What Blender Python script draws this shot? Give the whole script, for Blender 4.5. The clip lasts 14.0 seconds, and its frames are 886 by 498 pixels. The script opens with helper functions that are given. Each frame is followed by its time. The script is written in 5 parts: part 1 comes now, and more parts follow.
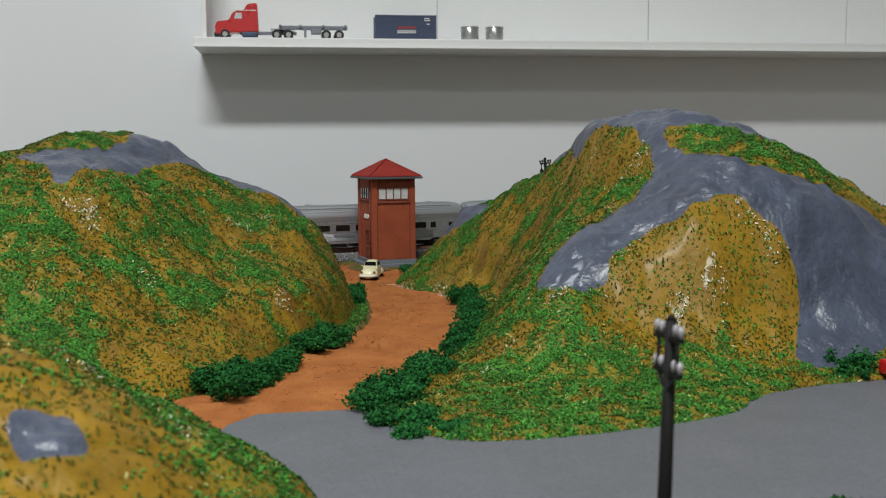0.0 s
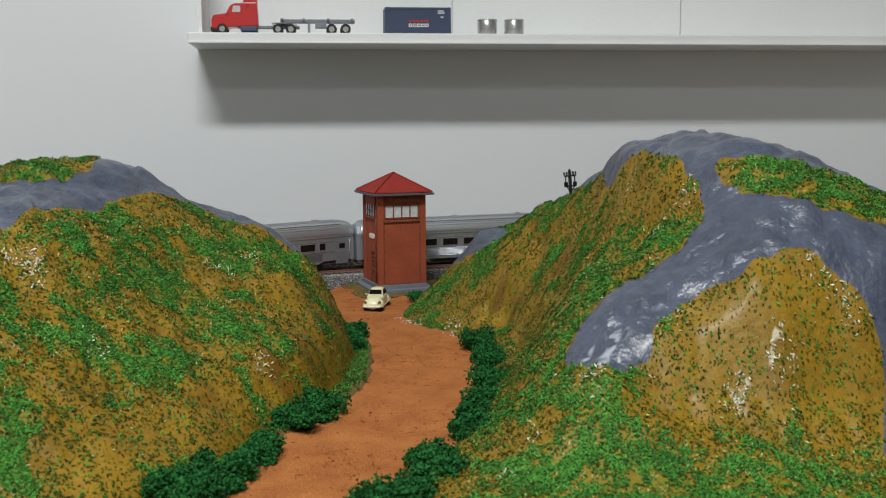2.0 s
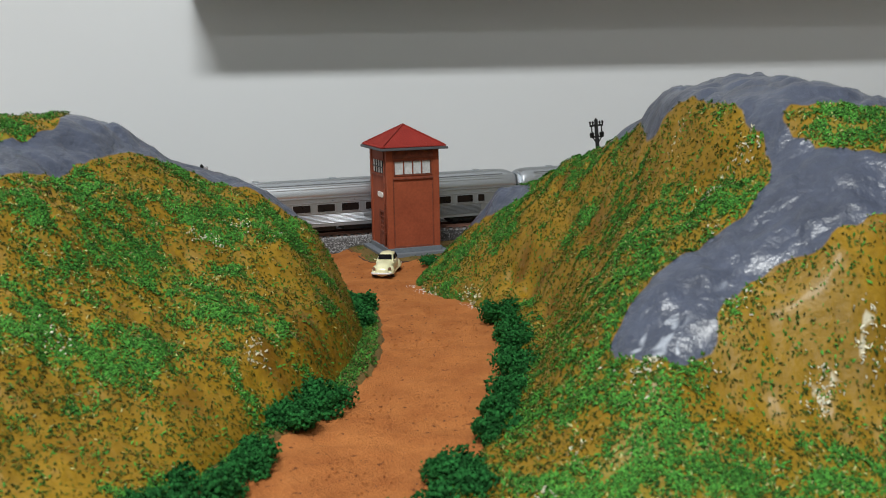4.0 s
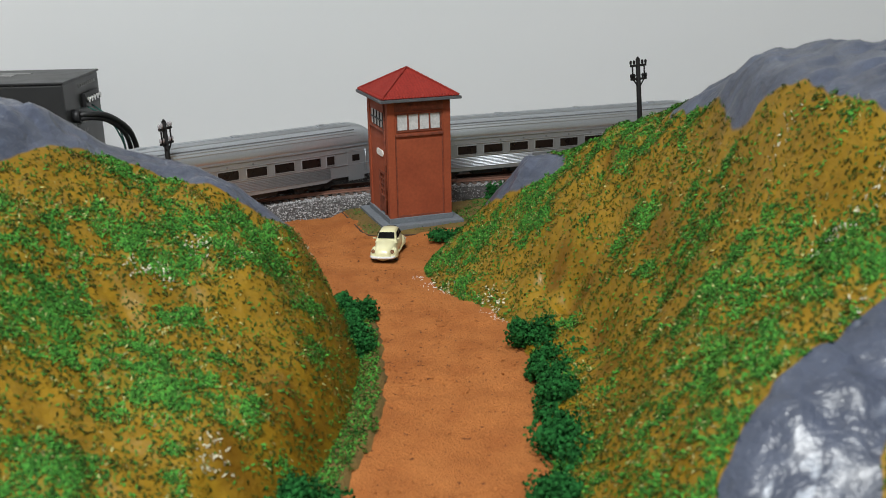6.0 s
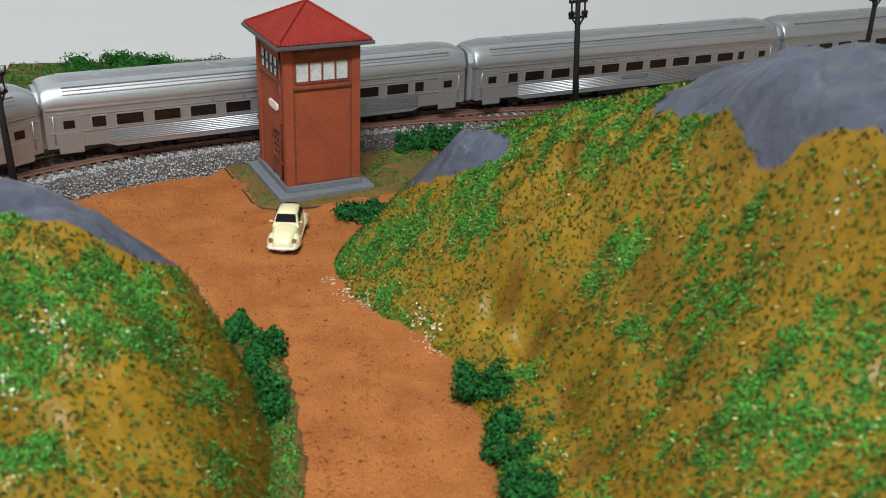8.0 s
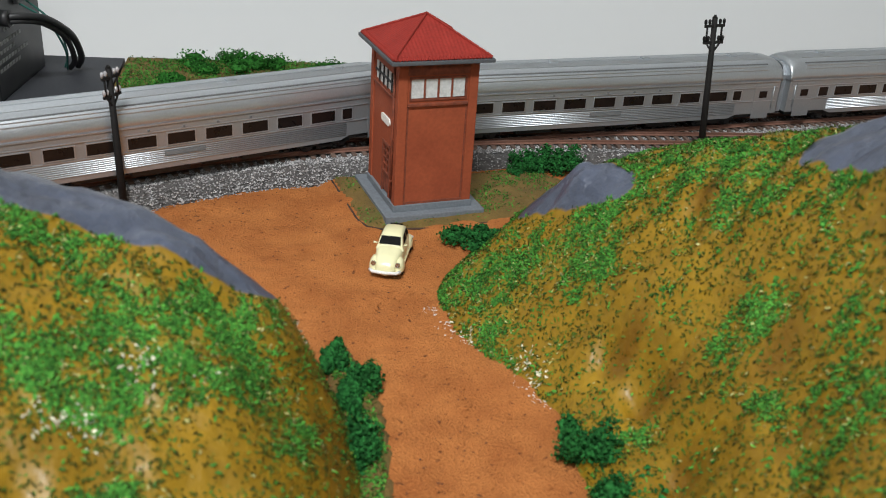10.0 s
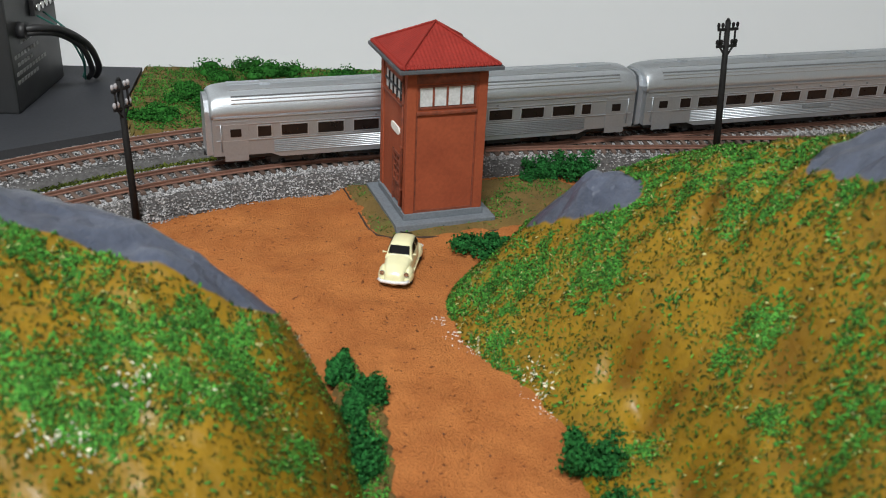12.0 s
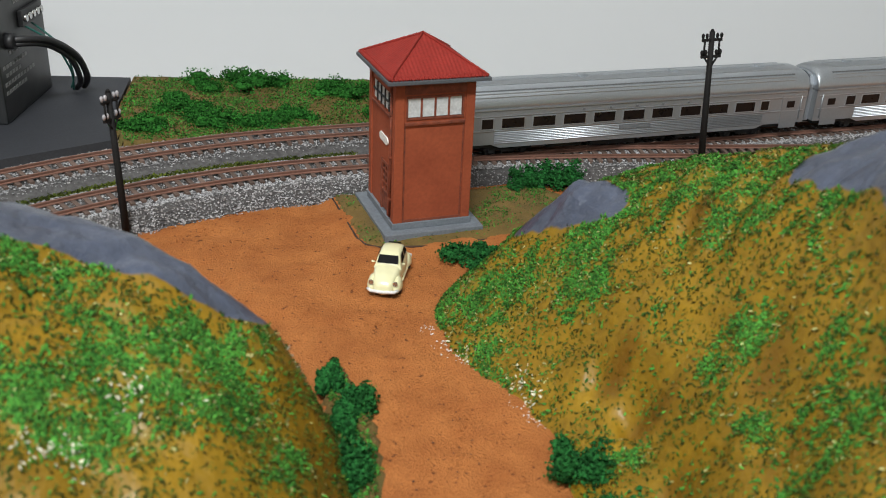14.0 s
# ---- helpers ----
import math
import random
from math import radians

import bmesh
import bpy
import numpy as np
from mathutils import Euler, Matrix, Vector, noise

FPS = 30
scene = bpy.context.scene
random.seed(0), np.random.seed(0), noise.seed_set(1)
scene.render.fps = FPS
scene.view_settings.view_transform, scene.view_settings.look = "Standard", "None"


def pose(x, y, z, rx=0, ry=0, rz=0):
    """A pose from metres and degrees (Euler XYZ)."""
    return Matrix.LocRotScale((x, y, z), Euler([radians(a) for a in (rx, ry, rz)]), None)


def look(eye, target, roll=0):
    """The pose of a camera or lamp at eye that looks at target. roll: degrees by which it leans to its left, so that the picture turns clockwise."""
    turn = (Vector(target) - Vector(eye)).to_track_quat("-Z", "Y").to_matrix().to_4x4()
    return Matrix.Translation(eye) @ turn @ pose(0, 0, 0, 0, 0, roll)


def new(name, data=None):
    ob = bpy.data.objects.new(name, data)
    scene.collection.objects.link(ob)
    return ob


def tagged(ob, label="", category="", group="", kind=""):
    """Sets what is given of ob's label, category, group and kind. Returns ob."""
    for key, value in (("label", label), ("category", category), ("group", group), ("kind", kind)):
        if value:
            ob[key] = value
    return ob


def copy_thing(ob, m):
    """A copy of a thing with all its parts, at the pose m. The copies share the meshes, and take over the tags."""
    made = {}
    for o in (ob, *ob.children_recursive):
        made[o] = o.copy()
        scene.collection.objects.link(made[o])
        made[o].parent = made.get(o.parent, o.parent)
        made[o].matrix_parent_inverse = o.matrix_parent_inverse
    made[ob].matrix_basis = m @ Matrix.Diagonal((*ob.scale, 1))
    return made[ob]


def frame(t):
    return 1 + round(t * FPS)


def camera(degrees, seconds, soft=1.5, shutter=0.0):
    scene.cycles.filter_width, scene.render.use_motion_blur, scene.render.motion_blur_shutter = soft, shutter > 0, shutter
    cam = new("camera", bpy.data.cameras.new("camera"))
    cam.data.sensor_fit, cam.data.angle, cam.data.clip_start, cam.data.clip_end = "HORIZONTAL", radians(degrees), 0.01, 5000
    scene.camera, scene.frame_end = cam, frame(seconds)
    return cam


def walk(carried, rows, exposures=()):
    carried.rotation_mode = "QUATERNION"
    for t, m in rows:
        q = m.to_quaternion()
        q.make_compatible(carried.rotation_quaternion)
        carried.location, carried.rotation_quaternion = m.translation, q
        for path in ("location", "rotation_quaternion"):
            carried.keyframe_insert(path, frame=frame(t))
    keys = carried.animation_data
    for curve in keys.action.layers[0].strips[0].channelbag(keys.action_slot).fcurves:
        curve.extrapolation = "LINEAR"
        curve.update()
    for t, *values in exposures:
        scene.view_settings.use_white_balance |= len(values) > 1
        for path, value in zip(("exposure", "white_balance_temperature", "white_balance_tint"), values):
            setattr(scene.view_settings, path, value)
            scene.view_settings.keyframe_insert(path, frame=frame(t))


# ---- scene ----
cam = camera(49.0, 14.0, .95)
cam.data.dof.use_dof, cam.data.dof.focus_distance, cam.data.dof.aperture_fstop = True, .70, 22.0
METRES, EYE, TILT, LEAN, TURN = 0.55, 0.12, 0.0, 0.0, 0.0
PATH = [
    (0, (0.07, -0.051, 0.126), (-0.018, 1.936, -0.083), -0.4),
    (0.5, (0.074, -0.03, 0.138), (-0.026, 1.955, -0.079), -0.5),
    (1, (0.065, -0.003, 0.148), (-0.046, 1.981, -0.079), -0.3),
    (1.5, (0.064, 0.024, 0.156), (-0.055, 2.006, -0.083), -0.3),
    (2, (0.07, 0.049, 0.158), (-0.055, 2.029, -0.096), -0.4),
    (2.5, (0.065, 0.065, 0.163), (-0.069, 2.042, -0.112), -0.7),
    (2.7, (0.066, 0.072, 0.166), (-0.067, 2.046, -0.121), -1.0),
    (4.8, (0.058, 0.182, 0.153), (-0.091, 2.14, -0.223), -1.1),
    (5, (0.059, 0.199, 0.16), (-0.086, 2.157, -0.218), -1.0),
    (5.5, (0.056, 0.229, 0.19), (-0.092, 2.172, -0.261), -1.0),
    (6, (0.042, 0.267, 0.194), (-0.102, 2.171, -0.398), -1.1),
    (6.5, (0.025, 0.3, 0.221), (0.044, 2.173, -0.478), -1.1),
    (7, (0.013, 0.344, 0.229), (0.249, 2.173, -0.547), -0.3),
    (7.5, (0.004, 0.369, 0.234), (0.267, 2.174, -0.587), 1.4),
    (8, (0.006, 0.391, 0.231), (0.15, 2.186, -0.639), 2.6),
    (8.5, (0.0, 0.401, 0.237), (0.064, 2.192, -0.65), 3.7),
    (9, (-0.002, 0.412, 0.232), (0.001, 2.205, -0.653), 4.2),
    (9.2, (-0.002, 0.415, 0.232), (-0.016, 2.21, -0.648), 4.4),
    (11.5, (0.009, 0.427, 0.24), (-0.101, 2.215, -0.65), 2.5),
    (12, (0.01, 0.427, 0.238), (-0.104, 2.216, -0.648), 2.6),
    (12.5, (0.01, 0.425, 0.239), (-0.101, 2.217, -0.642), 2.6),
    (13, (0.012, 0.426, 0.239), (-0.097, 2.22, -0.636), 2.5),
    (13.5, (0.011, 0.425, 0.241), (-0.088, 2.22, -0.634), 2.6),
    (14, (0.01, 0.424, 0.241), (-0.081, 2.222, -0.632), 2.7),
]
EXPOSURES = [(0, -.27), (1.5, -.22), (2.7, -.16), (5, .02), (6, .09), (7.5, .27), (14, .28)]
walk(cam, [(t, look(eye, target, roll)) for t, eye, target, roll in PATH], EXPOSURES)

# ---- world and light ----
WALL_TURN = 11.0
world = bpy.data.worlds.new("room_world")
world.use_nodes = True
scene.world = world
world.node_tree.nodes["Background"].inputs[0].default_value = (.8, .9, 1, 1)
world.node_tree.nodes["Background"].inputs[1].default_value = .05
scene.view_settings.exposure = 0.0


def ceiling_lamp(name, x, y, z, sx, sy, power, tint):
    data = bpy.data.lights.new(name, "AREA")
    data.shape, data.size, data.size_y, data.energy, data.color = "RECTANGLE", sx, sy, power, tint
    ob = new(name, data)
    ob.matrix_world = pose(x, y, z, 0, 0, WALL_TURN)
    return ob


ceiling_lamp("ceiling_panel_light", -.20, -.30, 1.63, .7, .2, 47, (.97, 1.0, .99))
ceiling_lamp("ceiling_panel_light", .55, -1.6, 1.63, .7, .2, 13, (.97, 1.0, .99))


# ---- helpers of this scene ----
def part(name, bm, material, parent=None, label=""):
    """Links a bmesh as one mesh object, under a thing or a part."""
    me = bpy.data.meshes.new(name)
    bm.to_mesh(me)
    bm.free()
    for m in material if isinstance(material, (list, tuple)) else [material]:
        me.materials.append(m)
    ob = new(name, me)
    if parent is not None:
        ob.parent = parent
    return tagged(ob, label)


def share(ob, m, parent):
    """Another object on the mesh of ob."""
    o = new(ob.name.split(".")[0], ob.data)
    o.parent, o.matrix_basis = parent, m
    if "label" in ob:
        o["label"] = ob["label"]
    return o


def thing(name, m, label, category, group=""):
    return tagged(new_at(name, m), label, category, group)


def new_at(name, m):
    ob = new(name)
    ob.empty_display_size = .01
    ob.matrix_basis = m
    return ob


def box_into(bm, x0, x1, y0, y1, z0, z1, bevel=0.0, m=None):
    vs = [bm.verts.new((x, y, z)) for z in (z0, z1) for y in (y0, y1) for x in (x0, x1)]
    fs = [bm.faces.new([vs[i] for i in f]) for f in ((0, 2, 3, 1), (4, 5, 7, 6), (0, 1, 5, 4), (2, 6, 7, 3), (0, 4, 6, 2), (1, 3, 7, 5))]
    if bevel:
        es = list({e for f in fs for e in f.edges})
        r = bmesh.ops.bevel(bm, geom=es, offset=bevel, segments=2, affect="EDGES", profile=.6)
        vs = list({v for f in r["faces"] for v in f.verts} | {v for v in vs if v.is_valid})
    if m is not None:
        bmesh.ops.transform(bm, matrix=m, verts=vs)
    return vs


def box(x0, x1, y0, y1, z0, z1, bevel=0.0):
    bm = bmesh.new()
    box_into(bm, x0, x1, y0, y1, z0, z1, bevel)
    return bm


def tube_into(bm, path, radius, sides=8, closed=False):
    """A round bar along a path; radius may be a list."""
    rings = []
    n = len(path)
    for i, p in enumerate(path):
        p = Vector(p)
        d = (Vector(path[min(i + 1, n - 1)]) - Vector(path[max(i - 1, 0)])).normalized()
        up = Vector((0, 0, 1)) if abs(d.z) < .9 else Vector((1, 0, 0))
        a = d.cross(up).normalized()
        b = a.cross(d)
        r = radius[i] if isinstance(radius, (list, tuple)) else radius
        rings.append([bm.verts.new(p + a * math.cos(k * math.tau / sides) * r + b * math.sin(k * math.tau / sides) * r) for k in range(sides)])
    for u, v in zip(rings, rings[1:]):
        for k in range(sides):
            f = bm.faces.new((u[k], u[(k + 1) % sides], v[(k + 1) % sides], v[k]))
            f.smooth = True
    bm.faces.new(list(reversed(rings[0])))
    bm.faces.new(rings[-1])


def tube(path, radius, sides=8):
    bm = bmesh.new()
    tube_into(bm, path, radius, sides)
    bmesh.ops.recalc_face_normals(bm, faces=bm.faces)
    return bm


def prism_into(bm, outline, z0, z1):
    lo = [bm.verts.new((x, y, z0)) for x, y in outline]
    hi = [bm.verts.new((x, y, z1)) for x, y in outline]
    n = len(outline)
    fs = [bm.faces.new(list(reversed(lo))), bm.faces.new(hi)]
    fs += [bm.faces.new((lo[i], lo[(i + 1) % n], hi[(i + 1) % n], hi[i])) for i in range(n)]
    bmesh.ops.recalc_face_normals(bm, faces=fs)
    return lo + hi


def prism(outline, z0, z1):
    bm = bmesh.new()
    prism_into(bm, outline, z0, z1)
    return bm


def soup(name, verts, faces, material, smooth=False):
    me = bpy.data.meshes.new(name)
    me.from_pydata([tuple(v) for v in verts], [], [tuple(f) for f in faces])
    for m in material if isinstance(material, (list, tuple)) else [material]:
        me.materials.append(m)
    if smooth:
        me.polygons.foreach_set("use_smooth", [True] * len(me.polygons))
    me.update()
    return new(name, me)


# ---- materials ----
def paint(name, base, second=None, rough=.6, metal=0.0, scale=120.0, fine=900.0, amount=.5, bump=.2, size=.0006, coat=0.0, spread=.25, island=0.0, rand=0.0, speck=None, spec=.5, grain=.14, gloss=.18):
    """A surface with coarse stains, fine grain and relief; lengths in metres."""
    m = bpy.data.materials.new(name)
    m.use_nodes = True
    nt = m.node_tree
    N, L = nt.nodes, nt.links
    bsdf = N["Principled BSDF"]
    second = second or tuple(c * .7 for c in base)
    tc = N.new("ShaderNodeTexCoord")
    n1, n2 = N.new("ShaderNodeTexNoise"), N.new("ShaderNodeTexNoise")
    n1.inputs["Scale"].default_value, n1.inputs["Detail"].default_value = scale, 5
    n2.inputs["Scale"].default_value, n2.inputs["Detail"].default_value = fine, 3
    for n in (n1, n2):
        L.new(tc.outputs["Object"], n.inputs["Vector"])
    r = N.new("ShaderNodeMapRange")
    r.inputs[1].default_value, r.inputs[2].default_value = .5 - spread, .5 + spread
    r.inputs[3].default_value, r.inputs[4].default_value = 0, amount
    L.new(n1.outputs["Fac"], r.inputs[0])
    mix = N.new("ShaderNodeMix")
    mix.data_type = "RGBA"
    mix.inputs[6].default_value, mix.inputs[7].default_value = (*base, 1), (*second, 1)
    L.new(r.outputs[0], mix.inputs[0])
    hsv = N.new("ShaderNodeHueSaturation")
    v = N.new("ShaderNodeMapRange")
    v.inputs[1].default_value, v.inputs[2].default_value, v.inputs[3].default_value, v.inputs[4].default_value = .3, .7, 1 - grain, 1 + grain
    L.new(n2.outputs["Fac"], v.inputs[0])
    val = v.outputs[0]
    if island or rand:
        src = N.new("ShaderNodeNewGeometry").outputs["Random Per Island"] if island else N.new("ShaderNodeObjectInfo").outputs["Random"]
        k = N.new("ShaderNodeMapRange")
        a = island or rand
        k.inputs[3].default_value, k.inputs[4].default_value = 1 - a, 1 + a
        L.new(src, k.inputs[0])
        mul = N.new("ShaderNodeMath")
        mul.operation = "MULTIPLY"
        L.new(val, mul.inputs[0])
        L.new(k.outputs[0], mul.inputs[1])
        val = mul.outputs[0]
    L.new(val, hsv.inputs["Value"])
    L.new(mix.outputs[2], hsv.inputs["Color"])
    col = hsv.outputs[0]
    if speck:
        n3 = N.new("ShaderNodeTexNoise")
        n3.inputs["Scale"].default_value, n3.inputs["Detail"].default_value = speck[1], 2
        L.new(tc.outputs["Object"], n3.inputs["Vector"])
        r3 = N.new("ShaderNodeMapRange")
        r3.inputs[1].default_value, r3.inputs[2].default_value = speck[2], speck[2] + .05
        L.new(n3.outputs["Fac"], r3.inputs[0])
        mx = N.new("ShaderNodeMix")
        mx.data_type = "RGBA"
        mx.inputs[7].default_value = (*speck[0], 1)
        L.new(r3.outputs[0], mx.inputs[0])
        L.new(col, mx.inputs[6])
        col = mx.outputs[2]
    L.new(col, bsdf.inputs["Base Color"])
    rr = N.new("ShaderNodeMapRange")
    rr.inputs[3].default_value, rr.inputs[4].default_value = max(.05, rough - .1), min(1, rough + .1)
    L.new(n1.outputs["Fac"], rr.inputs[0])
    L.new(rr.outputs[0], bsdf.inputs["Roughness"])
    bsdf.inputs["Metallic"].default_value = metal
    bsdf.inputs["Coat Weight"].default_value = coat
    bsdf.inputs["Specular IOR Level"].default_value = spec
    bsdf.inputs["Coat Roughness"].default_value = gloss
    if bump:
        add = N.new("ShaderNodeMath")
        L.new(n1.outputs["Fac"], add.inputs[0])
        L.new(n2.outputs["Fac"], add.inputs[1])
        b = N.new("ShaderNodeBump")
        b.inputs["Strength"].default_value, b.inputs["Distance"].default_value = bump, size
        L.new(add.outputs[0], b.inputs["Height"])
        L.new(b.outputs[0], bsdf.inputs["Normal"])
    return m


def mask_into(m, attribute, colour, low=.45, high=.6):
    """Mixes another colour over a material by a mesh attribute."""
    nt = m.node_tree
    N, L = nt.nodes, nt.links
    bsdf = N["Principled BSDF"]
    src = bsdf.inputs["Base Color"].links[0].from_socket
    a = N.new("ShaderNodeAttribute")
    a.attribute_name = attribute
    r = N.new("ShaderNodeMapRange")
    r.inputs[1].default_value, r.inputs[2].default_value = low, high
    L.new(a.outputs["Fac"], r.inputs[0])
    mx = N.new("ShaderNodeMix")
    mx.data_type = "RGBA"
    mx.inputs[7].default_value = (*colour, 1)
    L.new(r.outputs[0], mx.inputs[0])
    L.new(src, mx.inputs[6])
    L.new(mx.outputs[2], bsdf.inputs["Base Color"])


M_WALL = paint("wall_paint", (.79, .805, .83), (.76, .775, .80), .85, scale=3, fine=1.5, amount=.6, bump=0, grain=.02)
# assumed grey for unseen walls and ceiling, dark to hold down bounced light
M_UNSEEN_WALL = paint("far_wall_paint", (.48, .48, .46), (.44, .44, .42), .85, scale=3, fine=1.5, amount=.6, bump=0, grain=.02)
M_CEIL = paint("ceiling_paint", (.62, .62, .61), None, .9, scale=4, fine=200, amount=.1, bump=.03)
M_FLOOR = paint("floor_tile", (.35, .33, .3), None, .5, scale=5, fine=100, amount=.4, bump=.05)
M_SHELF = paint("white_board", (.82, .83, .83), (.76, .77, .77), .45, scale=8, fine=300, amount=.5, bump=.02, grain=.015)
M_DIRT = paint("red_dirt", (.50, .185, .055), (.33, .105, .030), .95, scale=45, fine=1100, amount=.9, bump=1.0, size=.0016, speck=((.16, .055, .02), 300, .66), spec=.15)
M_ASPH = paint("grey_road_paint", (.125, .13, .145), (.105, .108, .12), .55, scale=25, fine=700, amount=.6, bump=.12, size=.0003)
M_OCHRE = paint("ochre_paint", (.292, .170, .012), (.165, .092, .006), .5, scale=38, fine=240, amount=.9, bump=.5, size=.0016, coat=.06, spec=.22, grain=.12)
mask_into(M_OCHRE, "moss", (.205, .165, .016), .44, .95)
mask_into(M_OCHRE, "brown", (.125, .052, .005), .15, 1.1)
mask_into(M_OCHRE, "chip", (.52, .47, .34), .52, .66)
M_ROCK = paint("blue_grey_rock_paint", (.078, .092, .136), (.040, .048, .074), .36, scale=48, fine=210, amount=.95, bump=.6, size=.0024, coat=.4, gloss=.28, grain=.12)
# pale strokes on rock: dry-brushed white, and glossy highlights painted in with it
mask_into(M_ROCK, "chip", (.34, .37, .43), .52, .95)


def over(m, rock, attribute):
    """A hill surface: the paint m, and where the attribute is high the paint rock, in one material."""
    nt = m.node_tree
    N, L = nt.nodes, nt.links
    src = rock.node_tree
    made = {}
    for n in src.nodes:
        if n.type in ("OUTPUT_MATERIAL",):
            continue
        c = N.new(n.bl_idname)
        for a, b in zip(n.inputs, c.inputs):
            if not a.is_linked and a.type in ("VALUE", "RGBA", "VECTOR"):
                b.default_value = a.default_value
        if n.type == "MIX":
            c.data_type = n.data_type
            for a, b in zip(n.inputs, c.inputs):
                if not a.is_linked and a.type in ("VALUE", "RGBA"):
                    b.default_value = a.default_value
        if n.type == "ATTRIBUTE":
            c.attribute_name = n.attribute_name
        if n.type == "MATH":
            c.operation = n.operation
        made[n.name] = c
    for l in src.links:
        if l.to_node.type == "OUTPUT_MATERIAL":
            continue
        i = [k for k, s in enumerate(l.to_node.inputs) if s == l.to_socket][0]
        o = [k for k, s in enumerate(l.from_node.outputs) if s == l.from_socket][0]
        L.new(made[l.from_node.name].outputs[o], made[l.to_node.name].inputs[i])
    a, r, mix = N.new("ShaderNodeAttribute"), N.new("ShaderNodeMapRange"), N.new("ShaderNodeMixShader")
    a.attribute_name = attribute
    r.inputs[1].default_value, r.inputs[2].default_value = .44, .56
    L.new(a.outputs["Fac"], r.inputs[0])
    L.new(r.outputs[0], mix.inputs[0])
    L.new(N["Principled BSDF"].outputs[0], mix.inputs[1])
    L.new(made["Principled BSDF"].outputs[0], mix.inputs[2])
    out = [n for n in N if n.type == "OUTPUT_MATERIAL"][0]
    L.new(mix.outputs[0], out.inputs[0])
    return m


over(M_OCHRE, M_ROCK, "rock")
M_FLOCK = paint("green_flock", (.064, .225, .030), (.028, .122, .016), .8, scale=60, fine=800, amount=.9, bump=0, island=.75, spec=.2)
M_DARK_FLOCK = paint("olive_flock", (.085, .105, .014), (.034, .050, .008), .85, scale=45, fine=800, amount=.9, bump=0, island=.7, spec=.15)
M_PALE_FLOCK = paint("straw_flock", (.42, .40, .17), (.27, .27, .09), .8, scale=60, fine=800, amount=.9, bump=0, island=.5, spec=.2)
M_WHITE_FLOCK = paint("bare_plaster_crumb", (.62, .59, .47), (.46, .43, .30), .6, scale=60, fine=800, amount=.9, bump=0, island=.35, spec=.3)
M_BUSH = paint("bush_foam", (.020, .125, .028), (.008, .052, .012), .85, scale=160, fine=900, amount=.8, bump=.3, island=.6, spec=.1)
M_LIGHT_BUSH = paint("bush_foam_light", (.030, .150, .022), (.013, .075, .012), .85, scale=160, fine=900, amount=.8, bump=.3, island=.6, spec=.1)
M_TURF = paint("turf_card", (.19, .115, .028), (.105, .07, .018), .95, scale=90, fine=1200, amount=.9, bump=.8, size=.0012)
mask_into(M_TURF, "moss", (.10, .10, .02), .62, .85)
M_EDGE = paint("dark_card_edge", (.05, .025, .015), None, .9)
M_BRICK = paint("brick_red_paint", (.325, .078, .034), (.235, .052, .023), .7, scale=48, fine=500, amount=.9, bump=.25, size=.0004, grain=.09, spec=.25)
M_BRICK_TRIM = paint("worn_red_trim", (.26, .058, .024), (.06, .018, .012), .75, scale=230, fine=900, amount=.8, bump=.3, size=.0004)
M_ROOF = paint("roof_red_paint", (.29, .027, .019), (.20, .018, .013), .7, scale=60, fine=700, amount=.8, bump=.3, size=.0004, spec=.25)
M_GREY = paint("slab_grey_paint", (.16, .18, .205), (.12, .135, .155), .7, scale=80, fine=700, amount=.7, bump=.3, size=.0005)
M_DKGREY = paint("eave_grey_paint", (.085, .09, .10), None, .6, scale=100, fine=900)
M_PANE = paint("frosted_pane", (.62, .63, .63), (.40, .41, .42), .35, scale=260, fine=900, amount=.7, bump=.1)
M_PLAQUE = paint("white_plaque", (.78, .77, .73), None, .5, scale=200, fine=900, amount=.15, bump=.05)
M_BROWN = paint("door_brown", (.10, .03, .018), None, .6, scale=200, fine=900)
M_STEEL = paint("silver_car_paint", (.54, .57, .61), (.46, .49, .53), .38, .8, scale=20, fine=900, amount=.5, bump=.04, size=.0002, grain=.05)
# the car's silver again, darker: the shade of its sides is in the colour
M_STEEL_SHADED = paint("silver_side_paint", (.385, .41, .44), (.33, .35, .375), .35, .65, scale=20, fine=900, amount=.5, bump=.04, size=.0002, grain=.05)
M_ROOFLINE = paint("roof_seam_grey", (.16, .17, .18), None, .5)
M_BLACK = paint("black_plastic", (.018, .018, .02), (.03, .03, .032), .5, scale=100, fine=900, bump=.1)
M_WINDOW = paint("dark_window", (.006, .005, .005), (.02, .012, .010), .3, spec=.35, scale=150, fine=600, amount=.6, bump=0)
M_CREAM = paint("cream_seat", (.35, .30, .25), None, .6)
M_RAIL = paint("rusty_rail", (.25, .13, .095), (.17, .085, .065), .55, .3, scale=120, fine=900, amount=.7, bump=.1, size=.0002)
M_TIE = paint("sleeper_brown", (.15, .10, .08), (.09, .058, .046), .85, scale=150, fine=900, amount=.8, bump=.3, rand=.35)
M_BALLAST = paint("ballast_bed", (.135, .13, .13), (.055, .05, .05), .95, scale=300, fine=1200, amount=.9, bump=.9, size=.0012)
M_STONE = paint("ballast_stone", (.34, .34, .35), (.17, .155, .15), .9, scale=140, fine=900, amount=.9, bump=.2, island=.8)
M_BEETLE = paint("cream_car_paint", (.78, .74, .46), (.74, .70, .43), .3, scale=60, fine=400, amount=.3, bump=0, coat=.6, grain=.02)
M_GLASSDARK = paint("car_window_black", (.006, .006, .007), None, .5, bump=0, spec=.12)
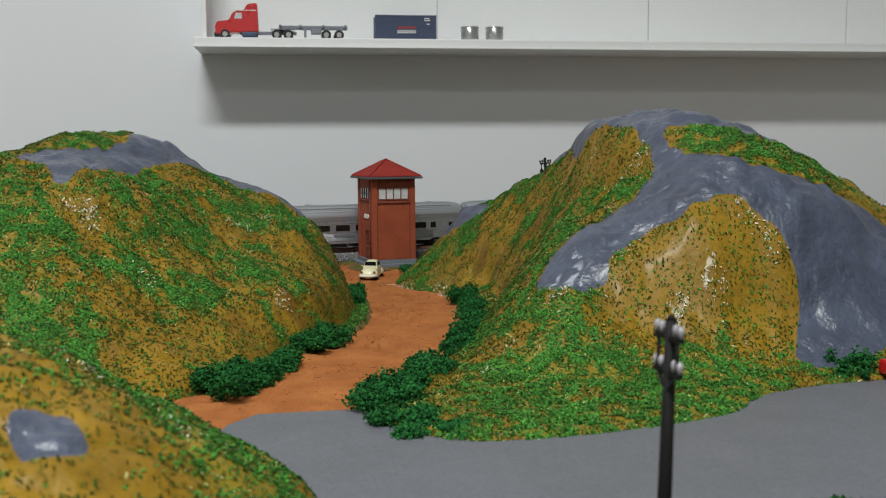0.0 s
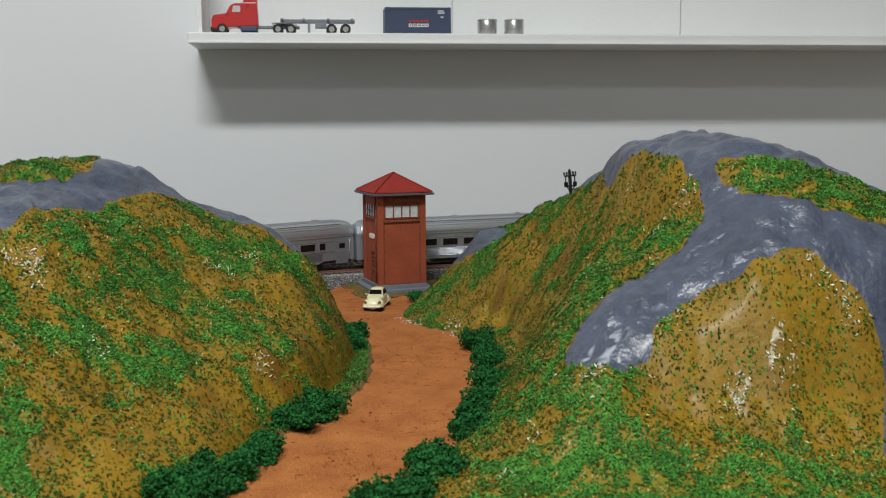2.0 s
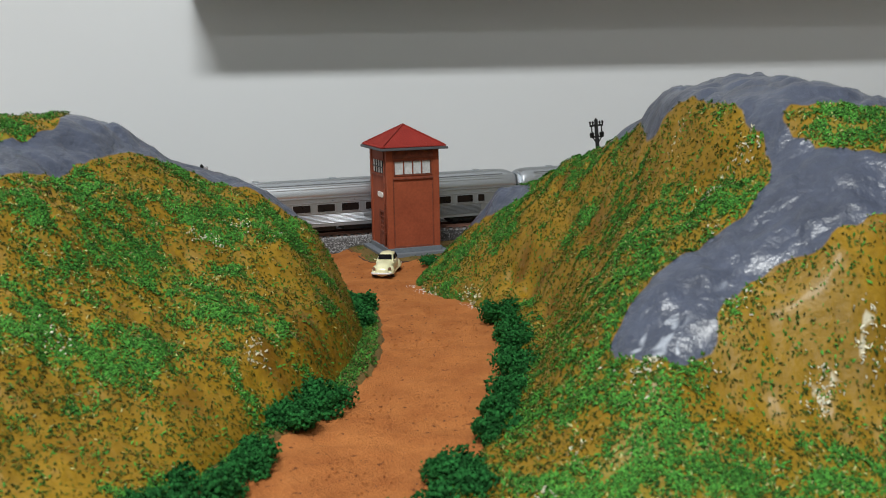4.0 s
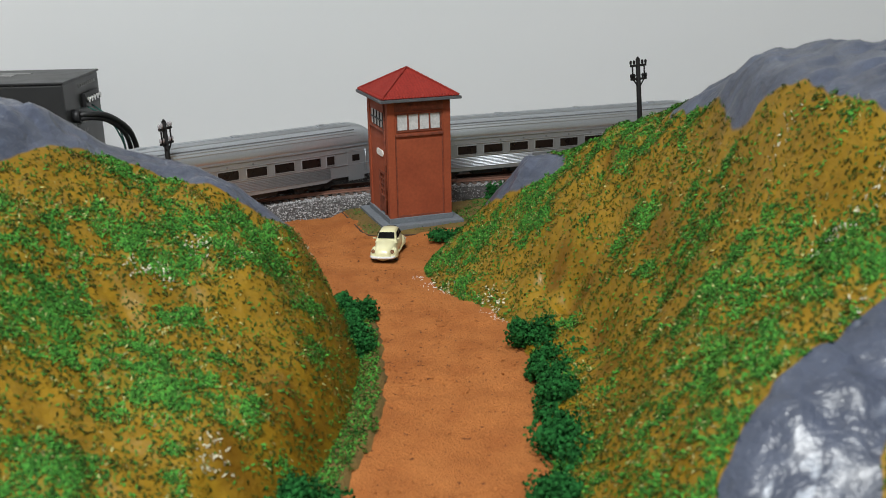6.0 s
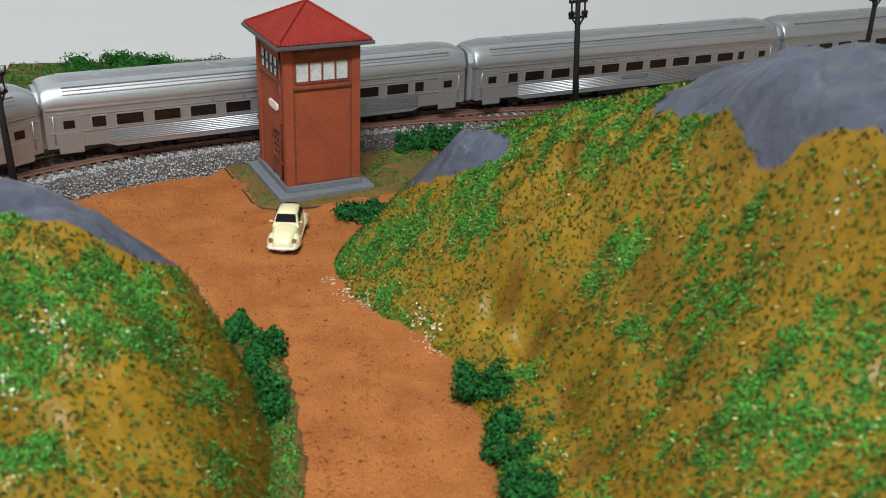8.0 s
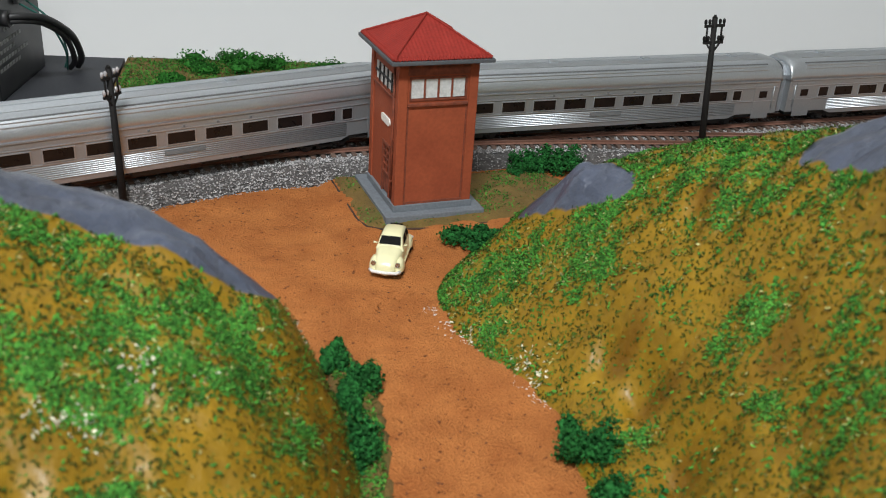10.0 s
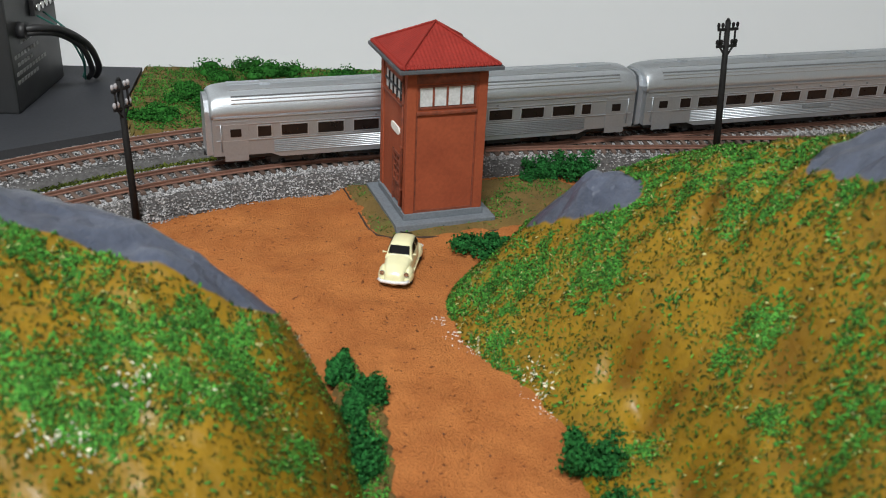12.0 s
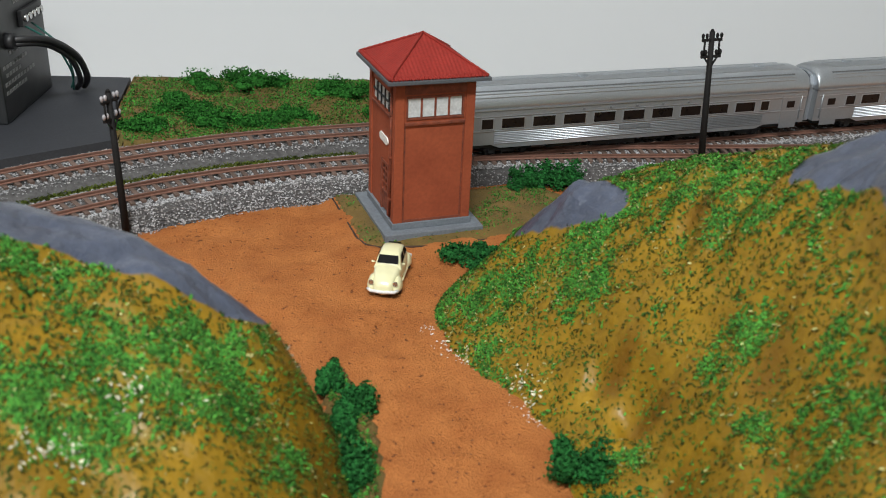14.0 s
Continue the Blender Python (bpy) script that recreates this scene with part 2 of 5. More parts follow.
M_CHROME = paint("chrome", (.6, .6, .58), None, .2, .9, bump=0)
M_POLE = paint("black_pole", (.012, .011, .011), None, .7, spec=.2, scale=300, fine=900, bump=.1)
M_INSUL = paint("pale_insulator", (.42, .40, .42), None, .15, bump=0)
M_BOX = paint("controller_black", (.022, .023, .025), (.03, .031, .033), .42, scale=60, fine=1500, amount=.6, bump=.15, size=.0002)
M_BARS = paint("grey_print", (.28, .28, .28), None, .6, bump=0)
M_BOARD = paint("black_board", (.025, .027, .034), (.035, .037, .045), .7, scale=25, fine=700, amount=.6, bump=.1)
M_WIRE = paint("green_wire", (.02, .12, .10), None, .4, bump=0)
M_WOOD = paint("table_wood", (.35, .27, .17), None, .6, scale=15, fine=300)
M_REDCAB = paint("truck_red", (.52, .015, .018), (.45, .012, .016), .3, scale=60, fine=400, amount=.3, bump=0, coat=.5)
M_BLUE = paint("container_navy", (.045, .065, .125), (.04, .056, .11), .5, scale=60, fine=500, amount=.5, bump=.05)
M_TYRE = paint("tyre_black", (.02, .02, .022), None, .8)
M_GREYCHASSIS = paint("chassis_grey", (.20, .22, .25), None, .5)
M_LETTER = paint("letter_white", (.8, .8, .78), None, .5, bump=0)
M_LETTER_RED = paint("letter_red", (.45, .03, .03), None, .5, bump=0)
M_TIN = paint("tin_silver", (.55, .55, .54), (.4, .4, .4), .3, .8, scale=40, fine=400, bump=.05)

# ---- room ----
WALL_M = pose(-.304, 1.20, 0, 0, 0, WALL_TURN)   # origin: the shelf's front corner; x along the wall, y into it
DEPTH = .105


def room_piece(name, x0, x1, y0, y1, z0, z1, material):
    ob = part(name, box(x0, x1, y0, y1, z0, z1), material)
    ob.matrix_basis = WALL_M
    return tagged(ob, kind="structure")


room_piece("wall_north", -2.0, 2.6, DEPTH, DEPTH + .12, -.9, 1.66, M_WALL)
# south, west and east walls are unseen, added to limit the fill light
room_piece("wall_south", -2.0, 2.6, -3.2, -3.08, -.9, 1.66, M_UNSEEN_WALL)
room_piece("wall_west", -2.12, -2.0, -3.2, DEPTH + .12, -.9, 1.66, M_UNSEEN_WALL)
room_piece("wall_east", 2.6, 2.72, -3.2, DEPTH + .12, -.9, 1.66, M_UNSEEN_WALL)
room_piece("floor", -2.12, 2.72, -3.2, DEPTH + .12, -1.0, -.9, M_FLOOR)
room_piece("ceiling", -2.12, 2.72, -3.2, DEPTH + .12, 1.66, 1.76, M_CEIL)

# ---- terrain ----
def seg_dist(px, py, poly):
    """Distance of points to the outline of a polygon, and whether they lie inside."""
    d = np.full(px.shape, 9.0)
    inside = np.zeros(px.shape, bool)
    n = len(poly)
    for i in range(n):
        (ax, ay), (bx, by) = poly[i], poly[(i + 1) % n]
        ex, ey = bx - ax, by - ay
        k = np.clip(((px - ax) * ex + (py - ay) * ey) / (ex * ex + ey * ey + 1e-12), 0, 1)
        d = np.minimum(d, np.hypot(px - ax - k * ex, py - ay - k * ey))
        cross = ((ay > py) != (by > py)) & (px < (bx - ax) * (py - ay) / (by - ay + 1e-12) + ax)
        inside ^= cross
    return d, inside


def smooth_ring(poly, rounds=2):
    """Corner cutting, so that a contour runs in a curve."""
    pts = [tuple(p) for p in poly]
    for _ in range(rounds):
        out = []
        for i, a in enumerate(pts):
            b = pts[(i + 1) % len(pts)]
            out += [(a[0] * .75 + b[0] * .25, a[1] * .75 + b[1] * .25), (a[0] * .25 + b[0] * .75, a[1] * .25 + b[1] * .75)]
        pts = out
    return pts


def lattice(ix, iy, seed):
    h = (ix * 374761393 + iy * 668265263 + seed * 974711) & 0x7FFFFFFF
    h = ((h ^ (h >> 13)) * 1274126177) & 0x7FFFFFFF
    return ((h ^ (h >> 16)) & 0xFFFF) / 65535.0


def vnoise(x, y, scale, seed=1, octaves=3):
    """Value noise from 0 to 1 on arrays."""
    total, amp, norm = 0.0, 1.0, 0.0
    for o in range(octaves):
        u, v = x * scale + 57.3 * o, y * scale + 31.7 * o
        iu, iv = np.floor(u).astype(np.int64), np.floor(v).astype(np.int64)
        fu, fv = u - iu, v - iv
        fu, fv = fu * fu * (3 - 2 * fu), fv * fv * (3 - 2 * fv)
        s = seed + 17 * o
        a = lattice(iu, iv, s) * (1 - fu) + lattice(iu + 1, iv, s) * fu
        b = lattice(iu, iv + 1, s) * (1 - fu) + lattice(iu + 1, iv + 1, s) * fu
        total = total + amp * (a * (1 - fv) + b * fv)
        norm += amp
        amp, scale = amp * .5, scale * 2
    return total / norm


def blur(z, sigma):
    r = int(3 * sigma)
    k = np.exp(-.5 * (np.arange(-r, r + 1) / sigma) ** 2)
    k /= k.sum()
    p = np.pad(z, ((r, r), (0, 0)), mode="edge")
    z = sum(w * p[i:i + z.shape[0]] for i, w in enumerate(k))
    p = np.pad(z, ((0, 0), (r, r)), mode="edge")
    return sum(w * p[:, i:i + z.shape[1]] for i, w in enumerate(k))


def contour_height(X, Y, rings, top):
    """Height between nested contours: rings is a list of (height, outline); top is the summit's height."""
    z = np.full(X.shape, -.006)
    fields = [(h,) + seg_dist(X, Y, smooth_ring(p)) for h, p in rings]
    for i, (h, d, ins) in enumerate(fields):
        if i + 1 < len(fields):
            h2, d2, ins2 = fields[i + 1]
            up = h + (h2 - h) * d / (d + d2 + 1e-9)
        else:
            up = h + (top - h) * np.clip(d / max(d[ins].max(), 1e-6), 0, 1) ** .8
        z = np.where(ins, up, z)
    return z, fields[0][1], fields[0][2]


LEFT_AT_0_MM = [(-.10, .40), (-.07, .44), (-.055, .5), (-.043, .55), (-.030, .60), (-.029, .66), (-.033, .71), (-.055, .765), (-.10, .78), (-.16, .80), (-.25, .80), (-.34, .76), (-.42, .68), (-.46, .55), (-.42, .42), (-.30, .36), (-.18, .365)]
LEFT_AT_30_MM = [(-.135, .43), (-.105, .48), (-.073, .53), (-.042, .575), (-.038, .635), (-.039, .68), (-.047, .725), (-.08, .755), (-.15, .765), (-.25, .765), (-.33, .73), (-.39, .66), (-.43, .55), (-.39, .44), (-.29, .39), (-.19, .39)]
LEFT_AT_60_MM = [(-.16, .465), (-.13, .53), (-.118, .57), (-.098, .61), (-.073, .645), (-.055, .71), (-.07, .734), (-.15, .75), (-.25, .74), (-.32, .7), (-.37, .64), (-.4, .55), (-.36, .46), (-.28, .42), (-.2, .43)]
LEFT_AT_90_MM = [(-.175, .52), (-.155, .57), (-.14, .62), (-.119, .657), (-.096, .692), (-.090, .711), (-.115, .729), (-.15, .734), (-.24, .715), (-.30, .68), (-.33, .62), (-.34, .56), (-.31, .51), (-.25, .475)]
LEFT_AT_115_MM = [(-.208, .56), (-.182, .61), (-.161, .65), (-.146, .681), (-.148, .703), (-.18, .71), (-.25, .69), (-.285, .64), (-.29, .58), (-.26, .545)]
LEFT_AT_135_MM = [(-.212, .625), (-.19, .645), (-.173, .672), (-.178, .69), (-.205, .69), (-.230, .665), (-.238, .635), (-.23, .62)]
LEFT_RINGS = [(0.0, LEFT_AT_0_MM), (.03, LEFT_AT_30_MM), (.06, LEFT_AT_60_MM), (.09, LEFT_AT_90_MM), (.115, LEFT_AT_115_MM), (.135, LEFT_AT_135_MM)]
RIGHT_AT_0_MM = [(-.019, .846), (.0, .803), (.024, .779), (.04, .756), (.047, .72), (.058, .63), (.052, .54), (.03, .46), (.012, .40), (.019, .373), (.038, .353), (.063, .342), (.103, .35), (.146, .367), (.19, .39), (.207, .425), (.248, .448), (.279, .457), (.40, .50), (.52, .57), (.55, .7), (.50, .85), (.40, .98), (.30, 1.035), (.2, 1.035), (.12, 1.015), (.07, .965), (.03, .925), (-.005, .885)]
RIGHT_AT_6_MM = [(-.008, .855), (.01, .808), (.035, .783), (.052, .752), (.07, .71), (.074, .65), (.066, .56), (.062, .49), (.085, .445), (.13, .435), (.2, .465), (.25, .478), (.285, .475), (.41, .52), (.51, .6), (.53, .7), (.48, .85), (.39, .975), (.3, 1.025), (.2, 1.03), (.12, 1.01), (.07, .955), (.032, .915), (.005, .88)]
RIGHT_AT_30_MM = [(.013, .871), (.034, .815), (.064, .76), (.09, .705), (.091, .64), (.082, .57), (.08, .51), (.112, .472), (.165, .49), (.24, .502), (.30, .505), (.42, .56), (.46, .7), (.42, .85), (.34, .97), (.22, 1.005), (.14, 1.0), (.08, .945), (.037, .905)]
RIGHT_AT_60_MM = [(.042, .866), (.06, .82), (.083, .775), (.1, .735), (.11, .69), (.112, .64), (.106, .58), (.105, .515), (.15, .503), (.21, .51), (.25, .51), (.29, .53), (.37, .58), (.40, .7), (.37, .82), (.30, .91), (.2, .945), (.13, .94), (.08, .905)]
RIGHT_AT_90_MM = [(.089, .838), (.102, .79), (.117, .74), (.128, .69), (.134, .64), (.136, .59), (.16, .55), (.21, .525), (.25, .522), (.285, .545), (.33, .6), (.34, .7), (.32, .78), (.26, .84), (.19, .868), (.125, .855)]
RIGHT_AT_115_MM = [(.127, .78), (.131, .745), (.136, .70), (.145, .65), (.158, .605), (.19, .56), (.23, .547), (.265, .57), (.29, .62), (.295, .7), (.27, .75), (.22, .80), (.15, .81)]
RIGHT_AT_140_MM = [(.144, .735), (.143, .705), (.152, .66), (.161, .615), (.2, .585), (.23, .592), (.25, .65), (.25, .715), (.22, .755), (.168, .762)]
RIGHT_RINGS = [(0.0, RIGHT_AT_0_MM), (.006, RIGHT_AT_6_MM), (.03, RIGHT_AT_30_MM), (.06, RIGHT_AT_60_MM), (.09, RIGHT_AT_90_MM), (.115, RIGHT_AT_115_MM), (.14, RIGHT_AT_140_MM)]
NEAR_AT_0_MM = [(.02, .26), (.005, .30), (-.03, .325), (-.08, .345), (-.16, .36), (-.24, .34), (-.28, .25), (-.24, .14), (-.13, .10), (-.04, .15), (.0, .20)]
NEAR_AT_30_MM = [(-.015, .25), (-.04, .295), (-.09, .325), (-.17, .335), (-.23, .28), (-.21, .17), (-.12, .13), (-.045, .17), (-.02, .21)]
NEAR_AT_55_MM = [(-.065, .245), (-.083, .297), (-.14, .315), (-.19, .27), (-.17, .2), (-.11, .19), (-.08, .21)]
NEAR_RINGS = [(0.0, NEAR_AT_0_MM), (.03, NEAR_AT_30_MM), (.055, NEAR_AT_55_MM)]
STEP = .0025


def hill_grid(rings, top, sigma, seed):
    xs = [p[0] for p in rings[0][1]]
    ys = [p[1] for p in rings[0][1]]
    gx = np.arange(min(xs) - .012, max(xs) + .012, STEP)
    gy = np.arange(min(ys) - .012, max(ys) + .012, STEP)
    X, Y = np.meshgrid(gx, gy)
    z, d, ins = contour_height(X, Y, rings, top)
    z = blur(z, sigma)
    lump = np.clip(z / .03, 0, 1)
    z = z + lump * (.0065 * (vnoise(X, Y, 28, seed, 3) - .5) + .0022 * (vnoise(X, Y, 150, seed + 5, 2) - .5))
    return X, Y, z
LTOP, RTOP = .139, .155


def mesh_from_grid(name, X, Y, z, keep, materials, rock, attrs):
    """A sheet over the kept cells of a grid, closed below by a skirt that stands on the board."""
    ny, nx = X.shape
    cell = keep[:-1, :-1] & keep[1:, :-1] & keep[:-1, 1:] & keep[1:, 1:]
    used = np.zeros(X.shape, bool)
    for dy in (0, 1):
        for dx in (0, 1):
            used[dy:ny - 1 + dy, dx:nx - 1 + dx] |= cell
    index = np.full(X.shape, -1)
    index[used] = np.arange(used.sum())
    verts = np.stack([X[used], Y[used], z[used]], 1)
    jj, ii = np.nonzero(cell)
    faces = np.stack([index[jj, ii], index[jj, ii + 1], index[jj + 1, ii + 1], index[jj + 1, ii]], 1)
    me = bpy.data.meshes.new(name)
    me.from_pydata(verts.tolist(), [], faces.tolist())
    for m in materials:
        me.materials.append(m)
    me.polygons.foreach_set("material_index", rock[jj, ii].astype(np.int32))
    me.polygons.foreach_set("use_smooth", np.ones(len(faces), bool))
    for key, field in attrs.items():
        a = me.attributes.new(key, "FLOAT", "POINT")
        a.data.foreach_set("value", field[used].astype(np.float32))
    me.update()
    return new(name, me)


def in_any(X, Y, polys, jitter=.004, seed=9):
    jx = X + jitter * (vnoise(X, Y, 160, seed, 3) - .5) * 2
    jy = Y + jitter * (vnoise(X, Y, 160, seed + 3, 3) - .5) * 2
    out = np.zeros(X.shape, bool)
    for p in polys:
        out |= seg_dist(jx, jy, smooth_ring(p, 2))[1]
    return out


ROCK_LEFT = [[(-.235, .565), (-.222, .572), (-.208, .560), (-.197, .537), (-.190, .545), (-.190, .566), (-.176, .595), (-.168, .632), (-.163, .655), (-.150, .684), (-.127, .695), (-.111, .698), (-.092, .696), (-.076, .704), (-.064, .716), (-.055, .728), (-.06, .755), (-.15, .77), (-.2, .72), (-.195, .67), (-.188, .645), (-.193, .625), (-.21, .605), (-.235, .590)]]
ROCK_TONGUE = [(.098, .510), (.105, .497), (.123, .490), (.139, .498), (.144, .512), (.151, .519), (.167, .523), (.187, .520), (.192, .526), (.206, .530), (.229, .526), (.244, .516), (.250, .505), (.243, .492), (.236, .472), (.25, .462), (.3, .49), (.42, .545), (.47, .6), (.42, .60), (.33, .572), (.27, .560), (.237, .549), (.212, .560), (.193, .577), (.184, .600), (.174, .614), (.178, .594), (.177, .577), (.171, .563), (.152, .553), (.128, .541), (.107, .527)]
ROCK_SUMMIT = [(.180, .590), (.190, .603), (.235, .595), (.29, .624), (.34, .66), (.33, .74), (.24, .80), (.17, .80), (.13, .795), (.122, .775), (.134, .755), (.140, .722), (.135, .700), (.139, .686), (.146, .682), (.155, .664), (.165, .636), (.174, .612), (.178, .598)]
ROCK_OUTCROP = [(.022, .868), (.030, .857), (.044, .846), (.058, .834), (.070, .830), (.074, .840), (.060, .866), (.044, .884), (.03, .884)]
ROCK_RIGHT = [ROCK_TONGUE, ROCK_SUMMIT, ROCK_OUTCROP]
ROCK_NEAR = [[(-.066, .213), (-.062, .222), (-.054, .225), (-.045, .217), (-.044, .206), (-.055, .201), (-.063, .206)]]


def flock_on(name, X, Y, z, density, count, size, material, label, seed):
    """Short flock fibres in tufts, lying on the surface, where density is high."""
    rng = np.random.default_rng(seed)
    p = np.clip(density, 0, 1).ravel()
    p = p / p.sum()
    pick = rng.choice(p.size, count, p=p)
    jy, ix = np.unravel_index(pick, X.shape)
    px = X[jy, ix] + rng.uniform(-.5, .5, count) * STEP
    py = Y[jy, ix] + rng.uniform(-.5, .5, count) * STEP
    gy, gx = np.gradient(z, STEP)
    dx, dy = gx[jy, ix], gy[jy, ix]
    pz = z[jy, ix] + (px - X[jy, ix]) * dx + (py - Y[jy, ix]) * dy
    nrm = np.stack([-dx, -dy, np.ones(count)], 1)
    nrm /= np.linalg.norm(nrm, axis=1)[:, None]
    yaw = rng.uniform(0, math.tau, count)
    lift = rng.uniform(.1, .75, count)
    flat = np.stack([np.cos(yaw), np.sin(yaw), np.cos(yaw) * dx + np.sin(yaw) * dy], 1)
    flat /= np.linalg.norm(flat, axis=1)[:, None]
    side = np.cross(nrm, flat)
    ln = size * rng.uniform(.55, 1.35, count)
    wd = ln * rng.uniform(.22, .42, count)
    base = np.stack([px, py, pz], 1) + nrm * .0001
    tip = base + flat * (ln * (1 - .4 * lift))[:, None] + nrm * (ln * lift * .8)[:, None]
    mid = (base + tip) / 2 + nrm * (ln * .16)[:, None]
    w = side * wd[:, None]
    V = np.stack([base - w * .3, base + w * .3, mid + w * .5, mid - w * .5, tip, mid - nrm * (ln * .3)[:, None]], 1).reshape(-1, 3)
    o = np.arange(count)[:, None] * 6
    F = []
    for tri in ((0, 1, 2), (0, 2, 3), (3, 2, 4), (0, 5, 4)):
        F.append(o + np.array(tri))
    F = np.concatenate(F)
    ob = soup(name, V.tolist(), F.tolist(), material)
    return tagged(ob, label, "grass", kind="stuff")


def sample(X, Y, z, x, y):
    i = int(np.clip(round((y - Y[0, 0]) / STEP), 0, z.shape[0] - 1))
    j = int(np.clip(round((x - X[0, 0]) / STEP), 0, z.shape[1] - 1))
    return float(z[i, j])


def blot(X, Y, spots, seed):
    """A field of soft uneven blots; spots are (x, y, radius, amount)."""
    jx = X + .010 * (vnoise(X, Y, 90, seed, 3) - .5)
    jy = Y + .010 * (vnoise(X, Y, 90, seed + 7, 3) - .5)
    out = np.zeros(X.shape)
    for x, y, r, amount in spots:
        out = out + amount * np.exp(-(((jx - x) ** 2 + (jy - y) ** 2) / (r * r)) ** 1.5)
    return out


def build_hill(name, rings, top, sigma, seed, rocks, swells, gullies, green, bare, smears, chips, stretch, label, count):
    X, Y, z = hill_grid(rings, top, sigma, seed)
    d0, ins0 = seg_dist(X, Y, smooth_ring(rings[0][1]))
    rock = in_any(X, Y, rocks, .0030)
    soft = blur(rock.astype(float), 1.6)
    for x, y, high, wide in swells:
        z = z + high * np.exp(-((X - x) ** 2 + (Y - y) ** 2) / (wide * wide))
    for ax, ay, bx, by, deep, wide in gullies:
        k = np.clip(((X - ax) * (bx - ax) + (Y - ay) * (by - ay)) / ((bx - ax) ** 2 + (by - ay) ** 2), 0, 1)
        off = np.hypot(X - ax - k * (bx - ax), Y - ay - k * (by - ay))
        z = z - deep * np.exp(-(off / wide) ** 2) * np.clip(z / .01, 0, 1)
    z = z + soft * (.0034 * (vnoise(X, Y, 70, seed + 11, 3) - .5) + .0006) + .0028 * np.where(ins0, np.clip(d0 / .006, 0, 1), 0) * np.clip(1.3 - z / .025, 0, 1)
    z = z + .0030 * (np.clip(np.abs(vnoise(X, Y, 60, seed + 13, 2) - .5) * 4, 0, 1) - .55) * np.clip(z / .02, 0, 1)
    keep = ins0 | (d0 < .008)
    gyy, gxx = np.gradient(z, STEP)
    steep = np.hypot(gxx, gyy)
    moss = .47 + .42 * (vnoise(X, Y, 48, seed + 21, 2) - .5) + .42 * (vnoise(X, Y, 150, seed + 31, 2) - .5)
    moss = moss + blot(X, Y, [(*p, .27) for p in green], seed + 81) - blot(X, Y, [(*p, .29) for p in bare], seed + 91)
    moss = moss - .20 * np.clip((steep - 1.25) / .7, 0, 1) - .5 * blot(X, Y, smears, seed + 95)
    brown = blot(X, Y, smears, seed + 95) + .5 * np.clip(vnoise(X, Y, 30, seed + 33, 3) - .52, 0, 1)
    grain = np.clip((vnoise(X, Y, 330, seed + 61, 2) - .40) * 3.2, 0, 1)
    crumbs_at = blot(X, Y, chips, seed + 97)
    chip = vnoise(X, Y, 260, seed + 41, 2) * .50 + .55 * crumbs_at * grain
    # streaks on rock stand for dry brushing and for highlights put into the colour
    worn = np.clip(vnoise(X, Y, 40, seed + 51, 3) - .46, 0, 1)
    rock_brush_glint = chip + soft * .8 * worn * vnoise(X * 2.2, Y * .6, 260, seed + 53, 2)
    ob = mesh_from_grid(name, X, Y, z, keep, [M_OCHRE], np.zeros(X.shape, int)[:-1, :-1], {"moss": moss, "brown": brown, "chip": rock_brush_glint, "rock": blur(rock.astype(float), 1.0) + .5 * soft * (1 - soft) * (vnoise(X, Y, 300, seed + 71, 2) - .5)})
    tagged(ob, label, "hill")
    x0, x1, y0, y1 = stretch
    seen = np.where((X > x0) & (X < x1) & (Y > y0) & (Y < y1), 1.0, .2)
    area = (keep & ~rock & (soft < .45) & (z > -.001)) * seen * np.sqrt(1 + steep ** 2)
    tuft = np.clip((vnoise(X, Y, 170, seed + 99, 2) - .40) * 5, .10, 1)
    flock_on("grass_flock", X, Y, z, area * tuft * np.clip((moss - .43) / .22, .05, 1), int(count * .85), .0021, M_FLOCK, "short bright green flock fibres glued on the hill", seed)
    flock_on("grass_flock", X, Y, z, area * np.clip(1.1 - np.abs(moss - .46) * 2.4, .16, 1), int(count * .42), .0019, M_DARK_FLOCK, "short olive flock fibres scattered on ochre hill", seed + 1)
    flock_on("grass_flock", X, Y, z, area * np.clip((moss - .34) / .2, .04, 1), int(count * .06), .0018, M_PALE_FLOCK, "straw-coloured flock fibres among the green", seed + 2)
    flock_on("plaster_crumbs", X, Y, z, area * np.clip(crumbs_at, 0, 1) + 1e-9, int(count * .0035), .0021, M_WHITE_FLOCK, "whitish plaster crumbs where the paint is bare", seed + 3)
    return X, Y, z


LEFT_GREEN = [(-.159, .607, .014), (-.136, .579, .016), (-.112, .590, .015), (-.087, .570, .014), (-.058, .580, .015), (-.087, .650, .015), (-.071, .691, .012), (-.107, .504, .019), (-.091, .523, .013), (-.143, .495, .018), (-.123, .685, .010), (-.097, .673, .012), (-.050, .673, .012), (-.111, .634, .010), (-.20, .60, .02), (-.215, .62, .02), (-.20, .505, .03), (-.22, .45, .04), (-.15, .42, .03)]
LEFT_BARE = [(-.156, .653, .018), (-.112, .612, .012), (-.114, .548, .012), (-.085, .551, .009), (-.174, .520, .015), (-.157, .505, .010), (-.062, .644, .013), (-.044, .615, .013), (-.087, .480, .018), (-.069, .516, .016), (-.049, .554, .014), (-.106, .432, .020), (-.161, .577, .011), (-.124, .659, .011), (-.079, .699, .008), (-.100, .697, .009), (-.109, .623, .009), (-.075, .632, .008)]
